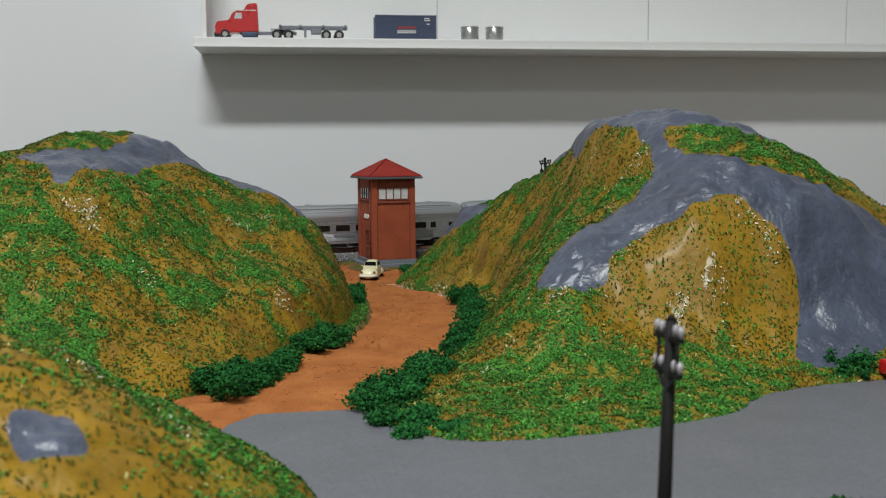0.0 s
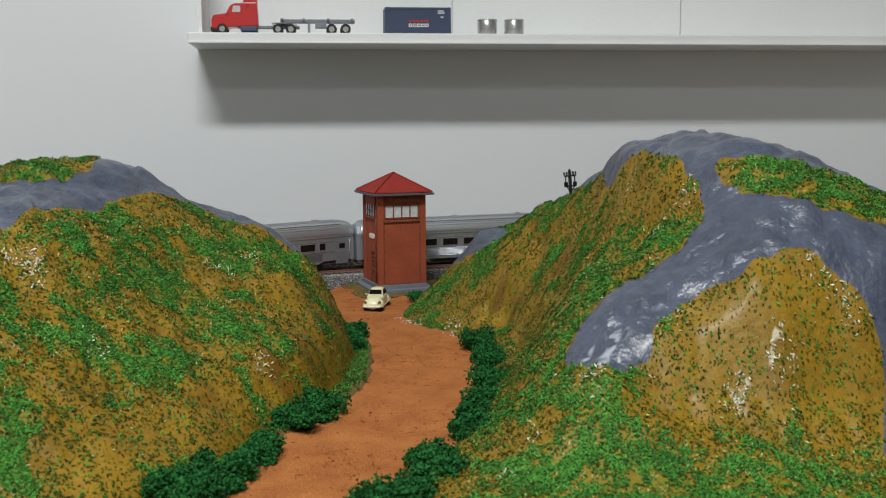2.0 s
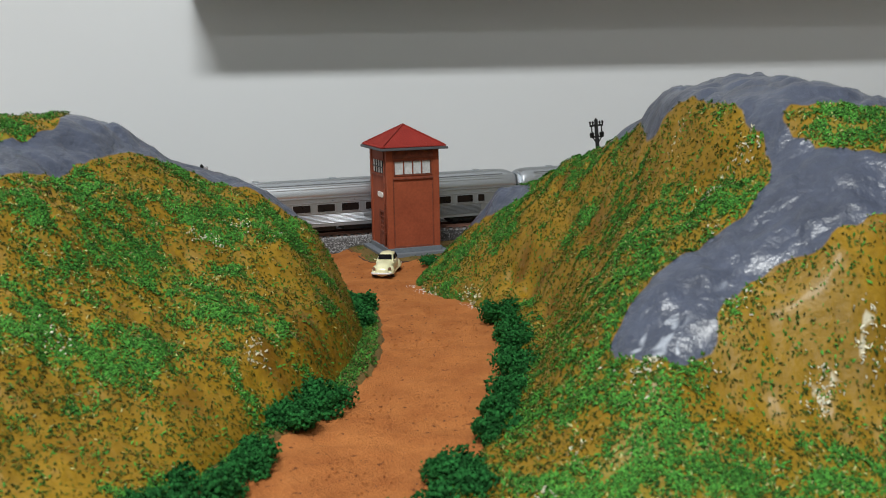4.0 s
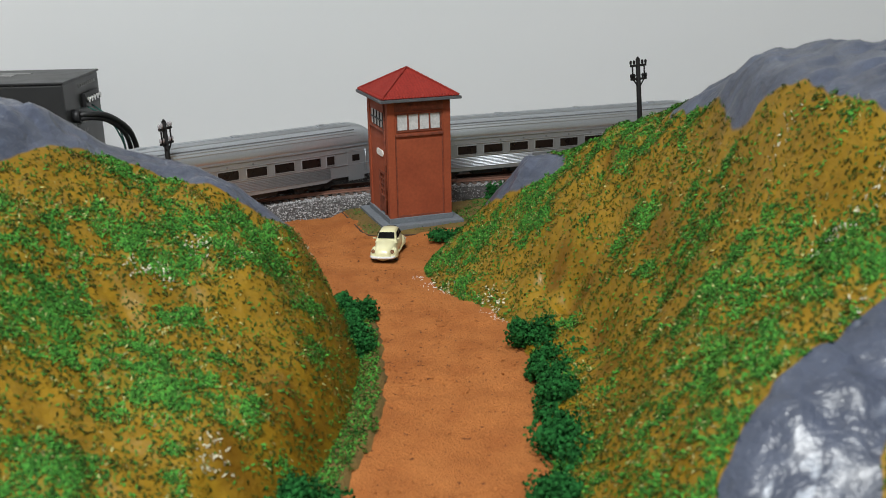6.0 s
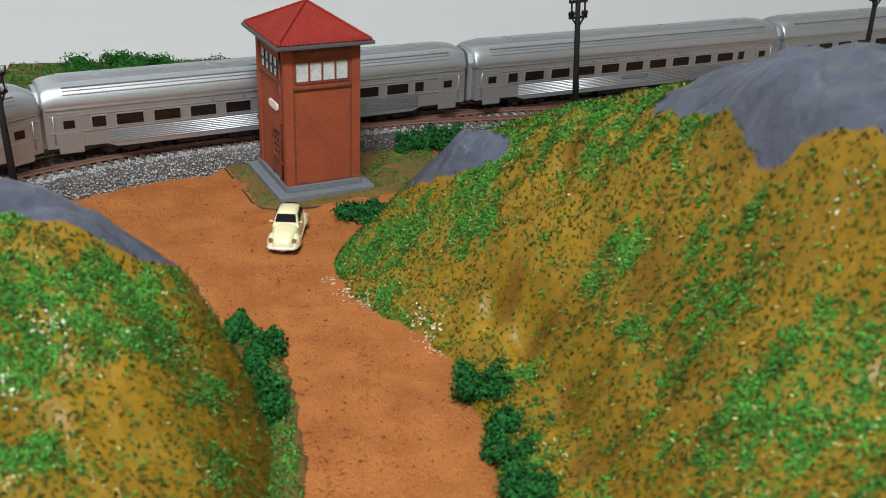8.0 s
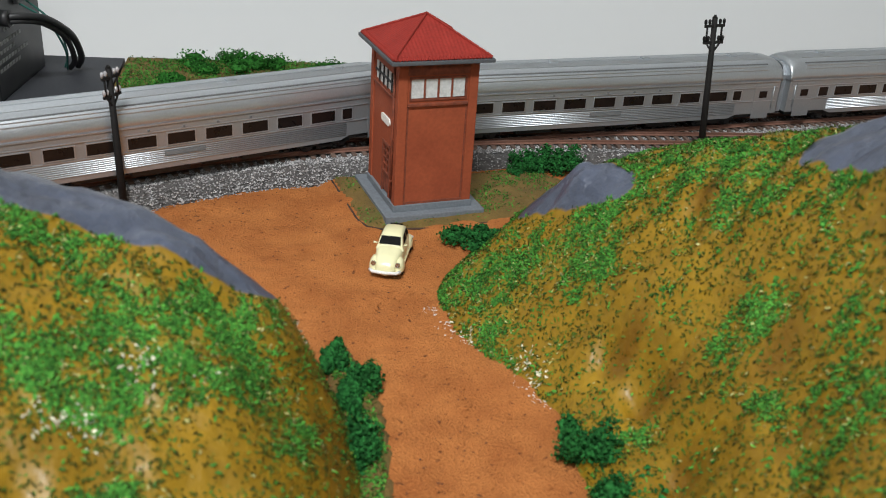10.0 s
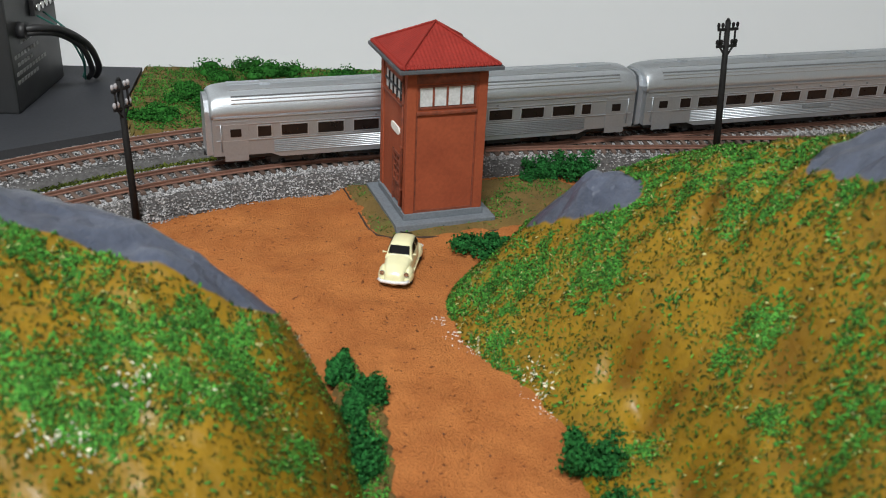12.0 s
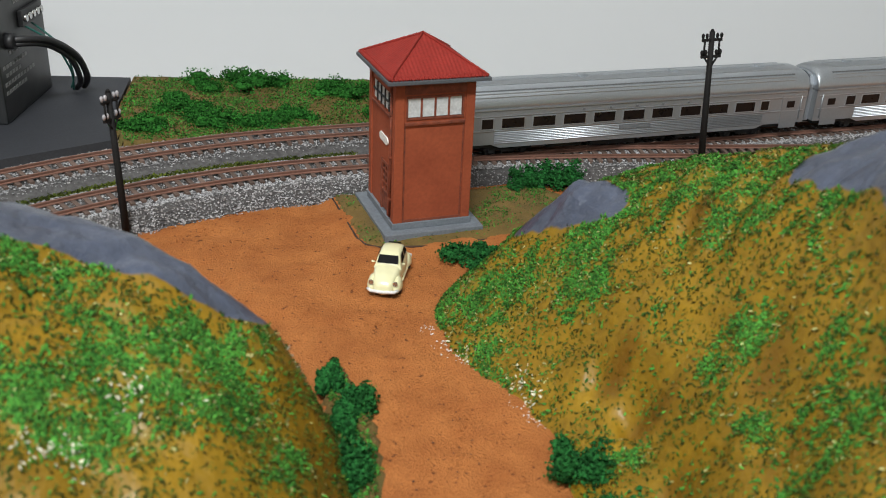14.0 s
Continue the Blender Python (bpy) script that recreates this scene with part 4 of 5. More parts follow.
    for zz in (.02, .045, .07):
        part("bracket", box(-x - .0022, -x, -y + .0043, -y + .0067, zz, zz + .0009), M_BRICK_TRIM, pipe)
    # roof: eave board, four hips with tile ribs
    ex, ey, ez = .0287, .0322, .0905
    part("eave_board", box(-ex - .0006, ex + .0006, -ey - .0006, ey + .0006, ez - .0004, ez + .0016, .0003), M_DKGREY, T, "dark grey eave board")
    apex = Vector((0, 0, ez + .0190))
    rx, ry, rz = ex - .0008, ey - .0008, ez + .0020
    cor = [Vector((-rx, -ry, rz)), Vector((rx, -ry, rz)), Vector((rx, ry, rz)), Vector((-rx, ry, rz))]
    bm = bmesh.new()
    for i in range(4):
        a, b = cor[i], cor[(i + 1) % 4]
        n = 26
        nrm = (b - a).cross(apex - a).normalized()
        rows_ = []
        for j in range(n * 4 + 1):
            u = j / (n * 4)
            wave = .00026 * (.5 + .5 * math.cos(j / 4 * math.tau))
            lo = a.lerp(b, u)
            m = (lo + apex) / 2 - (apex - (a + b) / 2) * 0
            # tile ribs run straight up the slope until they meet a hip
            k = min(u, 1 - u) * 2
            up = lo + (apex - (a + b) / 2) * k
            rows_.append((bm.verts.new(lo + nrm * wave), bm.verts.new(up + nrm * wave)))
        for p, q in zip(rows_, rows_[1:]):
            vs = [p[0], q[0], q[1], p[1]]
            f = bm.faces.new(vs)
            f.smooth = True
        base = [bm.verts.new(a), bm.verts.new(b)]
    part("roof", bm, M_ROOF, T, "red tiled hipped roof")
    for i in range(4):
        a = cor[i]
        steps = 11
        hb = bmesh.new()
        up = Vector((0, 0, .0005))
        line, girth = [], []
        for k in range(steps):
            line += [a.lerp(apex, (k + .02) / steps) + up, a.lerp(apex, (k + .96) / steps) + up]
            girth += [.0006, .0008]
        tube_into(hb, line, girth, 6)
        part("hip_ridge", hb, M_ROOF, T)
    tooth = None
    for i in range(27):
        m_ = pose(-rx + .001 + (2 * rx - .002) * i / 26, -ry - .0002, rz + .0001)
        if tooth is None:
            tooth = part("eave_tile", tube([(0, -.0004, 0), (0, .0022, .0013)], .00055, 6), M_ROOF, T)
            tooth.matrix_basis = m_
        else:
            share(tooth, m_, T)
    for i in range(30):
        share(tooth, pose(-rx - .0002, ry - .001 - (2 * ry - .002) * i / 29, rz + .0001, 0, 0, -90), T)
    part("soffit", box(-x - .0005, x + .0005, -y - .0005, y + .0005, Z1 - .001, ez, 0), M_BRICK_TRIM, T)
    return T


signal_tower()


# ---- small car ----
def beetle():
    L, B = .0468, .0178
    C = thing("toy_car", pose(-.0405, .8790, .0007, 0, 0, -3.5), "cream rounded two-door model car on the dirt road", "car")
    # front at -y. stations: y, half width, shoulder height, crown height
    st = [(-.0222, .0026, .0050, .0058), (-.0212, .0046, .0062, .0078), (-.0190, .0056, .0072, .0096), (-.0150, .0064, .0082, .0109), (-.0105, .0070, .0090, .0116), (-.0060, .0074, .0094, .0121), (.0, .0076, .0096, .0124), (.006, .0076, .0097, .0125), (.0115, .0074, .0094, .0122), (.0160, .0066, .0085, .0110), (.0200, .0054, .0070, .0090), (.0225, .0034, .0050, .0062)]
    bm = bmesh.new()
    rings = []
    for y, w, s, c in st:
        ring = [bm.verts.new((px, y, pz)) for px, pz in ((-w * .9, .0026), (-w, .0042), (-w * .98, s * .85), (-w * .82, s + (c - s) * .55), (-w * .42, c - (c - s) * .12), (0, c), (w * .42, c - (c - s) * .12), (w * .82, s + (c - s) * .55), (w * .98, s * .85), (w, .0042), (w * .9, .0026))]
        rings.append(ring)
    for u, v in zip(rings, rings[1:]):
        for k in range(10):
            bm.faces.new((u[k], u[k + 1], v[k + 1], v[k])).smooth = True
        bm.faces.new((u[10], u[0], v[0], v[10]))
    bm.faces.new(rings[0])
    bm.faces.new(list(reversed(rings[-1])))
    bmesh.ops.recalc_face_normals(bm, faces=bm.faces)
    bmesh.ops.subdivide_edges(bm, edges=bm.edges, cuts=1, use_grid_fill=True, smooth=.6)
    for f in bm.faces:
        f.smooth = True
    body = part("body", bm, M_BEETLE, C)
    # cabin: domed
    cab = [(-.0078, .0068, .0112), (-.0062, .0067, .0130), (-.0035, .0063, .0158), (-.0010, .0060, .0167), (.003, .0059, .0171), (.0075, .0059, .0168), (.0115, .0058, .0155), (.0150, .0054, .0130), (.0175, .0050, .0108)]
    bm = bmesh.new()
    rings = []
    for y, w, c in cab:
        lo = .0095
        ring = [bm.verts.new((px, y, pz)) for px, pz in ((-w * 1.06, lo), (-w, lo + (c - lo) * .5), (-w * .86, lo + (c - lo) * .86), (-w * .5, c - (c - lo) * .03), (0, c), (w * .5, c - (c - lo) * .03), (w * .86, lo + (c - lo) * .86), (w, lo + (c - lo) * .5), (w * 1.06, lo))]
        rings.append(ring)
    for u, v in zip(rings, rings[1:]):
        for k in range(8):
            bm.faces.new((u[k], u[k + 1], v[k + 1], v[k]))
    bm.faces.new(rings[0])
    bm.faces.new(list(reversed(rings[-1])))
    bmesh.ops.recalc_face_normals(bm, faces=bm.faces)
    bmesh.ops.subdivide_edges(bm, edges=bm.edges, cuts=1, use_grid_fill=True, smooth=.7)
    for f in bm.faces:
        f.smooth = True
    part("cabin", bm, M_BEETLE, C)

    def pane(name, pts, off):
        bm = bmesh.new()
        f = bm.faces.new([bm.verts.new(p) for p in pts])
        bmesh.ops.solidify(bm, geom=[f], thickness=.0004)
        o = part(name, bm, M_GLASSDARK, C, "black window")
        return o
    # windscreen, curved in three strips
    pane("windscreen", [(-.0056, -.0075, .0126), (.0056, -.0075, .0126), (.0050, -.0041, .0158), (-.0050, -.0041, .0158)], 0)
    pane("rear_window", [(.0034, .0152, .0136), (-.0034, .0152, .0136), (-.0032, .0128, .0156), (.0032, .0128, .0156)], 0)
    for s in (-1, 1):
        pane("side_window", [(s * .00695, -.0048, .0118), (s * .0070, .0035, .0118), (s * .0058, .0030, .0156), (s * .0060, -.0022, .0152)], 0)
        pane("side_window", [(s * .0070, .0046, .0118), (s * .0066, .0120, .0118), (s * .0056, .0098, .0150), (s * .0058, .0042, .0156)], 0)
        # wings over the wheels
        for yy, rl, hh in ((-.0140, .0066, .0088), (.0142, .0064, .0086)):
            bm = bmesh.new()
            bmesh.ops.create_uvsphere(bm, u_segments=16, v_segments=10, radius=1)
            bmesh.ops.transform(bm, matrix=Matrix.Translation((s * .0062, yy, .0034)) @ Matrix.Diagonal((.0030, rl, hh - .0034, 1)), verts=bm.verts)
            bmesh.ops.bisect_plane(bm, geom=bm.verts[:] + bm.edges[:] + bm.faces[:], plane_co=(0, 0, .0030), plane_no=(0, 0, -1), clear_outer=True)
            for f in bm.faces:
                f.smooth = True
            part("wing", bm, M_BEETLE, C)
            wheel = part("wheel", tube([(s * .0062, yy, .0033), (s * .0086, yy, .0033)], .0034, 18), M_TYRE, C)
            part("rim", tube([(s * .0084, yy, .0033), (s * .0088, yy, .0033)], .0019, 14), M_CHROME, wheel)
        lamp = part("headlight", tube([(s * .0062, -.0196, .0074), (s * .0062, -.0203, .0074)], .0013, 12), M_CHROME, C, "round chrome headlight")
        part("running_board", box(min(s * .006, s * .0083), max(s * .006, s * .0083), -.009, .0095, .0026, .0034, .0003), M_BEETLE, C)
        part("mirror", tube([(s * .0068, -.0052, .0118), (s * .0088, -.0058, .0122)], [.0003, .0006], 6), M_BEETLE, C)
    part("bumper", tube([(-.0078, -.0206, .0040), (-.006, -.0226, .0040), (0, -.0234, .0040), (.006, -.0226, .0040), (.0078, -.0206, .0040)], .0009, 8), M_LETTER, C, "pale front bumper")
    part("bumper", tube([(-.0078, .0208, .0044), (-.005, .0228, .0044), (.005, .0228, .0044), (.0078, .0208, .0044)], .0009, 8), M_LETTER, C, "pale rear bumper")
    part("underside", box(-.0062, .0062, -.0195, .0195, .0012, .0032, .0004), M_BLACK, C)
    return C


beetle()


# ---- train ----
CAR_LEN, CAR_W, PITCH = .278, .0335, .2865


def passenger_car(m):
    """A stainless passenger car; origin on the rail top at its middle, x ahead."""
    C = thing("passenger_car", m, "silver corrugated streamlined passenger car on the track", "train car", "cars of the train")
    hl, hw = CAR_LEN / 2, CAR_W / 2
    z0, zb, ze, zt = .0075, .0100, .0335, .0485      # skirt foot, body foot, eave, crown
    # sides and ends
    bm = bmesh.new()
    box_into(bm, -hl, hl, -hw, hw, zb, ze)
    part("body", bm, M_STEEL_SHADED, C)
    # skirt, shorter than the body and stepped at its ends
    bm = bmesh.new()
    for s in (-1, 1):
        vs = [(-hl + .034, zb), (-hl + .040, z0), (hl - .040, z0), (hl - .034, zb)]
        lo = [bm.verts.new((x, s * hw, z)) for x, z in vs]
        hi = [bm.verts.new((x, s * (hw - .0015), z)) for x, z in vs]
        bm.faces.new(lo)
        bm.faces.new(list(reversed(hi)))
        for i in range(4):
            bm.faces.new((lo[i], lo[(i + 1) % 4], hi[(i + 1) % 4], hi[i]))
    bmesh.ops.recalc_face_normals(bm, faces=bm.faces)
    part("skirt", bm, M_STEEL_SHADED, C)
    # roof: curved section, drawn down at both ends
    n, bm, rings = 18, bmesh.new(), []
    xs = [-hl - .0008, -hl + .001, -hl + .004, -hl + .009, -hl + .016] + [hl - .016, hl - .009, hl - .004, hl - .001, hl + .0008]
    drop = [.0034, .0018, .0008, .0002, 0] + [0, .0002, .0008, .0018, .0034]
    for x, dr in zip(xs, drop):
        ring = []
        for k in range(n + 1):
            a = math.pi * k / n
            c, s_ = math.cos(a), math.sin(a)
            yy = (hw + .0004) * math.copysign(abs(c) ** .62, c)
            zz = ze + (zt - dr - ze) * (s_ ** .9 if s_ > 0 else 0)
            ring.append(bm.verts.new((x, yy, zz)))
        rings.append(ring)
    for u, v in zip(rings, rings[1:]):
        for k in range(n):
            bm.faces.new((u[k], u[k + 1], v[k + 1], v[k])).smooth = True
        bm.faces.new((u[n], u[0], v[0], v[n]))
    bm.faces.new(rings[0])
    bm.faces.new(list(reversed(rings[-1])))
    bmesh.ops.recalc_face_normals(bm, faces=bm.faces)
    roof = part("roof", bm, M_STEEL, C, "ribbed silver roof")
    # long roof ribs that follow the curve
    for k in (3, 4, 5, 7, 9, 11, 13, 14, 15):
        a = math.pi * k / n
        c, s_ = math.cos(a), math.sin(a)
        yy, zz = (hw + .0004) * math.copysign(abs(c) ** .62, c), ze + (zt - ze) * s_ ** .9
        wide = k in (5, 13)
        part("roof_rib", box(-hl + .012, hl - .012, yy - (.0006 if wide else .00022), yy + (.0006 if wide else .00022), zz - .0004, zz + .0003), M_ROOFLINE if wide else M_STEEL, roof)
    for s in (-1, 1):
        # drip rail, belt lines
        part("drip_rail", box(-hl + .001, hl - .001, min(s * hw, s * (hw + .0007)), max(s * hw, s * (hw + .0007)), ze - .0004, ze + .0004), M_STEEL, C)
        part("letter_board", box(-hl + .002, hl - .002, min(s * hw, s * (hw + .0002)), max(s * hw, s * (hw + .0002)), ze - .0046, ze - .0008), M_STEEL_SHADED, C)
        part("belt_line", box(-hl + .002, hl - .002, min(s * hw, s * (hw + .0005)), max(s * hw, s * (hw + .0005)), .0192, .0197), M_STEEL, C)
        part("belt_line", box(-hl + .002, hl - .002, min(s * hw, s * (hw + .0005)), max(s * hw, s * (hw + .0005)), .0291, .0296), M_STEEL, C)
        # fluted lower panel
        flute = None
        for i in range(7):
            m_ = pose(0, s * hw, .0108 + i * .00118)
            if flute is None:
                flute = part("flute", tube([(-hl + .036, 0, 0), (hl - .036, 0, 0)], .0005, 6), M_STEEL, C, "bright fluted lower side")
                flute.matrix_basis = m_
            else:
                share(flute, m_, C)
        # windows
        def window(cx, w, zz0=.0210, zz1=.0276):
            bm = bmesh.new()
            box_into(bm, cx - w / 2, cx + w / 2, min(s * hw, s * (hw + .0002)), max(s * hw, s * (hw + .0002)), zz0, zz1)
            o = part("window", bm, M_WINDOW, C)
            fr = bmesh.new()
            y0, y1 = sorted((s * hw, s * (hw + .0006)))
            e = .0005
            for a, b, c, d in ((cx - w / 2 - e, cx + w / 2 + e, zz1, zz1 + e), (cx - w / 2 - e, cx + w / 2 + e, zz0 - e, zz0), (cx - w / 2 - e, cx - w / 2, zz0, zz1), (cx + w / 2, cx + w / 2 + e, zz0, zz1)):
                box_into(fr, a, b, y0, y1, c, d)
            part("window_frame", fr, M_STEEL, o)
            return o
        for i in range(9):
            window(-.0905 + i * .0222, .0158)
        window(-.1085, .0080)
        window(.1035, .0066)
        # vestibule doors
        for ex in (-1, 1):
            cx = ex * (hl - .0135)
            y0, y1 = sorted((s * hw, s * (hw + .0004)))
            d = part("door", box(cx - .0075, cx + .0075, y0, y1, .0105, .0315, .0002), M_STEEL_SHADED, C)
            dw = part("window", box(cx - .0032, cx + .0032, min(s * hw, s * (hw + .0006)), max(s * hw, s * (hw + .0006)), .0218, .0266), M_WINDOW, d)
            part("handrail", tube([(cx + ex * .0086, s * (hw + .0006), .0130), (cx + ex * .0086, s * (hw + .0006), .0300)], .0003, 6), M_STEEL, d)
            part("step", box(cx - .007, cx + .007, y0, y1, .0066, .0105), M_STEEL_SHADED, C)
        # number plate as a plain bar, roof vents
        y0, y1 = sorted((s * hw, s * (hw + .0009)))
        part("nameplate", box(-.012, .012, y0, y1, .0150, .0172), M_ROOFLINE, C, "dull grey plate with unreadable writing")
        for i in range(5):
            part("vent", box(-.04 + i * .02 - .0006, -.04 + i * .02 + .0006, y0, y1, .0303, .0313), M_ROOFLINE, C)
    for ex in (-1, 1):
        for k in (0, 1):
            part("roof_hatch", box(ex * (hl - .015 - k * .012) - .0014, ex * (hl - .015 - k * .012) + .0014, -.0118, -.0092, zt - .0040, zt - .0024, .0002), M_LETTER, roof)
        for k in (0, 1):
            part("roof_vent", box(ex * (.035 + k * .07) - .003, ex * (.035 + k * .07) + .003, -.0022, .0022, zt - .0004, zt + .0013, .0005), M_STEEL, roof)
        # diaphragm
        bm = bmesh.new()
        e0, e1 = sorted((ex * hl, ex * (hl + .0034)))
        pts = [(-.0112, .009), (-.0112, .036), (-.0085, .0425), (-.004, .0442), (.004, .0442), (.0085, .0425), (.0112, .036), (.0112, .009)]
        vs = prism_into(bm, [(a, b) for a, b in pts], 0, e1 - e0)
        bmesh.ops.transform(bm, matrix=Matrix.Translation((e0, 0, 0)) @ Matrix(((0, 0, 1, 0), (1, 0, 0, 0), (0, 1, 0, 0), (0, 0, 0, 1))), verts=vs)
        part("diaphragm", bm, M_STEEL, C, "pale grey gangway bellows")
        part("coupler", box(min(ex * hl, ex * (hl + .0045)), max(ex * hl, ex * (hl + .0045)), -.0016, .0016, .0058, .0088, .0004), M_BLACK, C)
        # bogie
        bx = ex * (hl - .048)
        bg = part("bogie", box(bx - .0155, bx + .0155, -.0095, .0095, .0042, .0080, .0008), M_BLACK, C, "black bogie")
        for s in (-1, 1):
            sf = bmesh.new()
            y0, y1 = sorted((s * .0098, s * .0122))
            box_into(sf, bx - .017, bx + .017, y0, y1, .0042, .0060, .0003)
            box_into(sf, bx - .005, bx + .005, y0, y1, .0026, .0072, .0003)
            for wx in (-.0115, .0115):
                box_into(sf, bx + wx - .0022, bx + wx + .0022, y0, y1, .0024, .0068, .0003)
            part("side_frame", sf, M_BLACK, bg)
        for wx in (-.0115, .0115):
            w = tube([(bx + wx, -.0090, .0052), (bx + wx, -.0072, .0052), (bx + wx, .0072, .0052), (bx + wx, .0090, .0052)], .0052, 16)
            part("wheelset", w, M_TYRE, bg)
    # equipment under the floor
    for a, b, w in ((-.062, -.036, .011), (-.030, .004, .013), (.012, .030, .010), (.036, .060, .012)):
        part("underfloor_box", box(a, b, -w, w, .0030, .0100, .0006), M_BLACK, C)
    part("floor_frame", box(-hl + .002, hl - .002, -.0145, .0145, .0072, .0102), M_BLACK, C)
    return C


def car_pose(s):
    """Pose of a car whose middle is at s; its bogies stand on the track."""
    a, b = on_track(s - .091), on_track(s + .091)
    return pose((a[0] + b[0]) / 2, (a[1] + b[1]) / 2, RAIL_TOP, 0, 0, math.degrees(math.atan2(b[1] - a[1], b[0] - a[0])))


# the gap ahead of the last car runs along the track like this
GAP = [(0, -.718), (1.5, -.601), (5, -.335), (5.5, -.301), (7, -.194), (9, -.040), (11.5, .156), (12.5, .236), (13.25, .292), (14, .347)]


def gap_at(t):
    return float(np.interp(t, [g[0] for g in GAP], [g[1] for g in GAP]))


TRAIN = [passenger_car(car_pose(gap_at(0) - PITCH / 2))]
for k in range(1, 5):
    TRAIN.append(copy_thing(TRAIN[0], car_pose(gap_at(0) + PITCH * (k - .5))))


# ---- telegraph poles ----
def telegraph_pole(m, pale, label, H=.0845):
    P = thing("telegraph_pole", m, label, "telegraph pole", "poles along the line")
    part("post", tube([(0, 0, -.006), (0, 0, .03), (0, 0, H)], [.0023, .0020, .0016], 10), M_POLE, P)
    for z in (H - .0048, H - .0148):
        arm = part("crossarm", box(-.0062, .0062, -.0014, .0002, z - .0008, z + .0008, .0002), M_POLE, P)
        for x in (-.0057, -.0032, .0032, .0057):
            part("insulator", tube([(x, -.0006, z + .0006), (x, -.0006, z + .0018), (x, -.0006, z + .0030), (x, -.0006, z + .0040)], [.0004, .0009, .0010, .0005], 10), M_INSUL if pale else M_POLE, arm)
    for x in (-.0045, .0045):
        part("strut", tube([(x, -.0008, H - .0150), (x, -.0008, H - .0050)], .0006, 6), M_POLE, P)
        part("brace", tube([(x * .9, -.0008, H - .0152), (0, -.0008, H - .0215)], .0006, 6), M_POLE, P)
    part("cap", tube([(0, 0, H), (0, 0, H + .0016)], [.0015, .0006], 8), M_POLE, P)
    return P


telegraph_pole(pose(-.1935, .908, .0005, 0, -1.5, 68), True, "black model telegraph pole with pale insulators, leaning")
telegraph_pole(pose(.1405, 1.010, .0280, 0, -4.5, 12), False, "black model telegraph pole behind the hill")
telegraph_pole(pose(.395, 1.13, .022, 0, -3, 16), False, "black model telegraph pole beyond the summit")
telegraph_pole(pose(.1205, .221, .0022, 0, 2, -66), True, "black telegraph pole with pale insulators near the road", .0755)


# ---- bushes ----
def bush(x, y, z, rx, ry, rz, count, material, seed, label):
    """A clump of foam foliage: many small folded leaf flakes over a few lobes."""
    rng = np.random.default_rng(seed)
    lobes = [(rng.uniform(-.95, .95) * rx, rng.uniform(-.95, .95) * ry, rng.uniform(.1, .75) * rz, rng.uniform(.26, .55)) for _ in range(11)]
    V, F = [], []
    for i in range(count):
        lx, ly, lz, k = lobes[rng.integers(len(lobes))]
        d = rng.normal(size=3)
        d /= np.linalg.norm(d)
        r = rng.uniform(.72, 1.12) if rng.uniform() < .82 else rng.uniform(1.1, 1.4)
        p = np.array([lx + d[0] * rx * k * r, ly + d[1] * ry * k * r, max(lz + d[2] * rz * k * r, .0002)])
        n = d + rng.normal(size=3) * .6
        n /= np.linalg.norm(n)
        a = np.cross(n, (0, 0, 1.0))
        a /= np.linalg.norm(a) + 1e-9
        b = np.cross(n, a)
        q = rng.uniform(.0005, .0013)
        o = len(V)
        V += [tuple(p + a * q), tuple(p + b * q * .9 + n * q * .5), tuple(p - a * q), tuple(p - b * q * .9 + n * q * .4), tuple(p + n * q * 1.1)]
        F += [(o, o + 1, o + 4), (o + 1, o + 2, o + 4), (o + 2, o + 3, o + 4), (o + 3, o, o + 4)]
    # dark inner core
    for lx, ly, lz, k in lobes:
        o = len(V)
        n1, n2 = 7, 5
        for a in range(n2):
            for b in range(n1):
                th, ph = math.pi * (a + .5) / n2, math.tau * b / n1
                V.append((lx + math.sin(th) * math.cos(ph) * rx * k * .62, ly + math.sin(th) * math.sin(ph) * ry * k * .62, max(lz + math.cos(th) * rz * k * .62, 0)))
        for a in range(n2 - 1):
            for b in range(n1):
                F.append((o + a * n1 + b, o + a * n1 + (b + 1) % n1, o + (a + 1) * n1 + (b + 1) % n1, o + (a + 1) * n1 + b))
    ob = soup("bush", V, F, material)
    ob.matrix_basis = pose(x, y, z)
    return tagged(ob, label, "bush", "bushes of the layout")


ROADSIDE = "dark green foam bush beside the dirt road"
for i, (x, y, rx, ry, rz) in enumerate([
        (.054, .728, .010, .011, .011), (.062, .695, .011, .013, .011), (.067, .66, .011, .012, .011), (.066, .615, .011, .016, .012), (.060, .57, .011, .015, .011),
        (.053, .53, .010, .014, .010), (.037, .475, .012, .014, .009), (.026, .435, .014, .014, .010), (.022, .405, .012, .012, .008), (.034, .378, .012, .011, .0055), (.048, .364, .012, .009, .0045),
        (-.041, .748, .006, .011, .008), (-.033, .715, .008, .010, .011), (-.054, .777, .004, .009, .006), (-.036, .563, .015, .013, .010), (-.045, .546, .012, .012, .009), (-.055, .455, .011, .016, .011), (-.066, .43, .012, .012, .012), (-.048, .49, .008, .016, .008)]):
    bush(x, y, .001, rx * 1.1, ry * 1.15, rz * 1.05, 2000, M_BUSH, 200 + i, ROADSIDE)
bush(.002, .907, .003, .014, .012, .0055, 1300, M_BUSH, 240, "dark green foam bush beside the turf card")
for i, (x, y, r) in enumerate([(.045, 1.022, .013), (.062, 1.035, .014), (.034, 1.008, .010)]):
    bush(x, y, .004, r, r * .9, .010, 1100, M_BUSH, 250 + i, "dark green foam bush by the ballast")
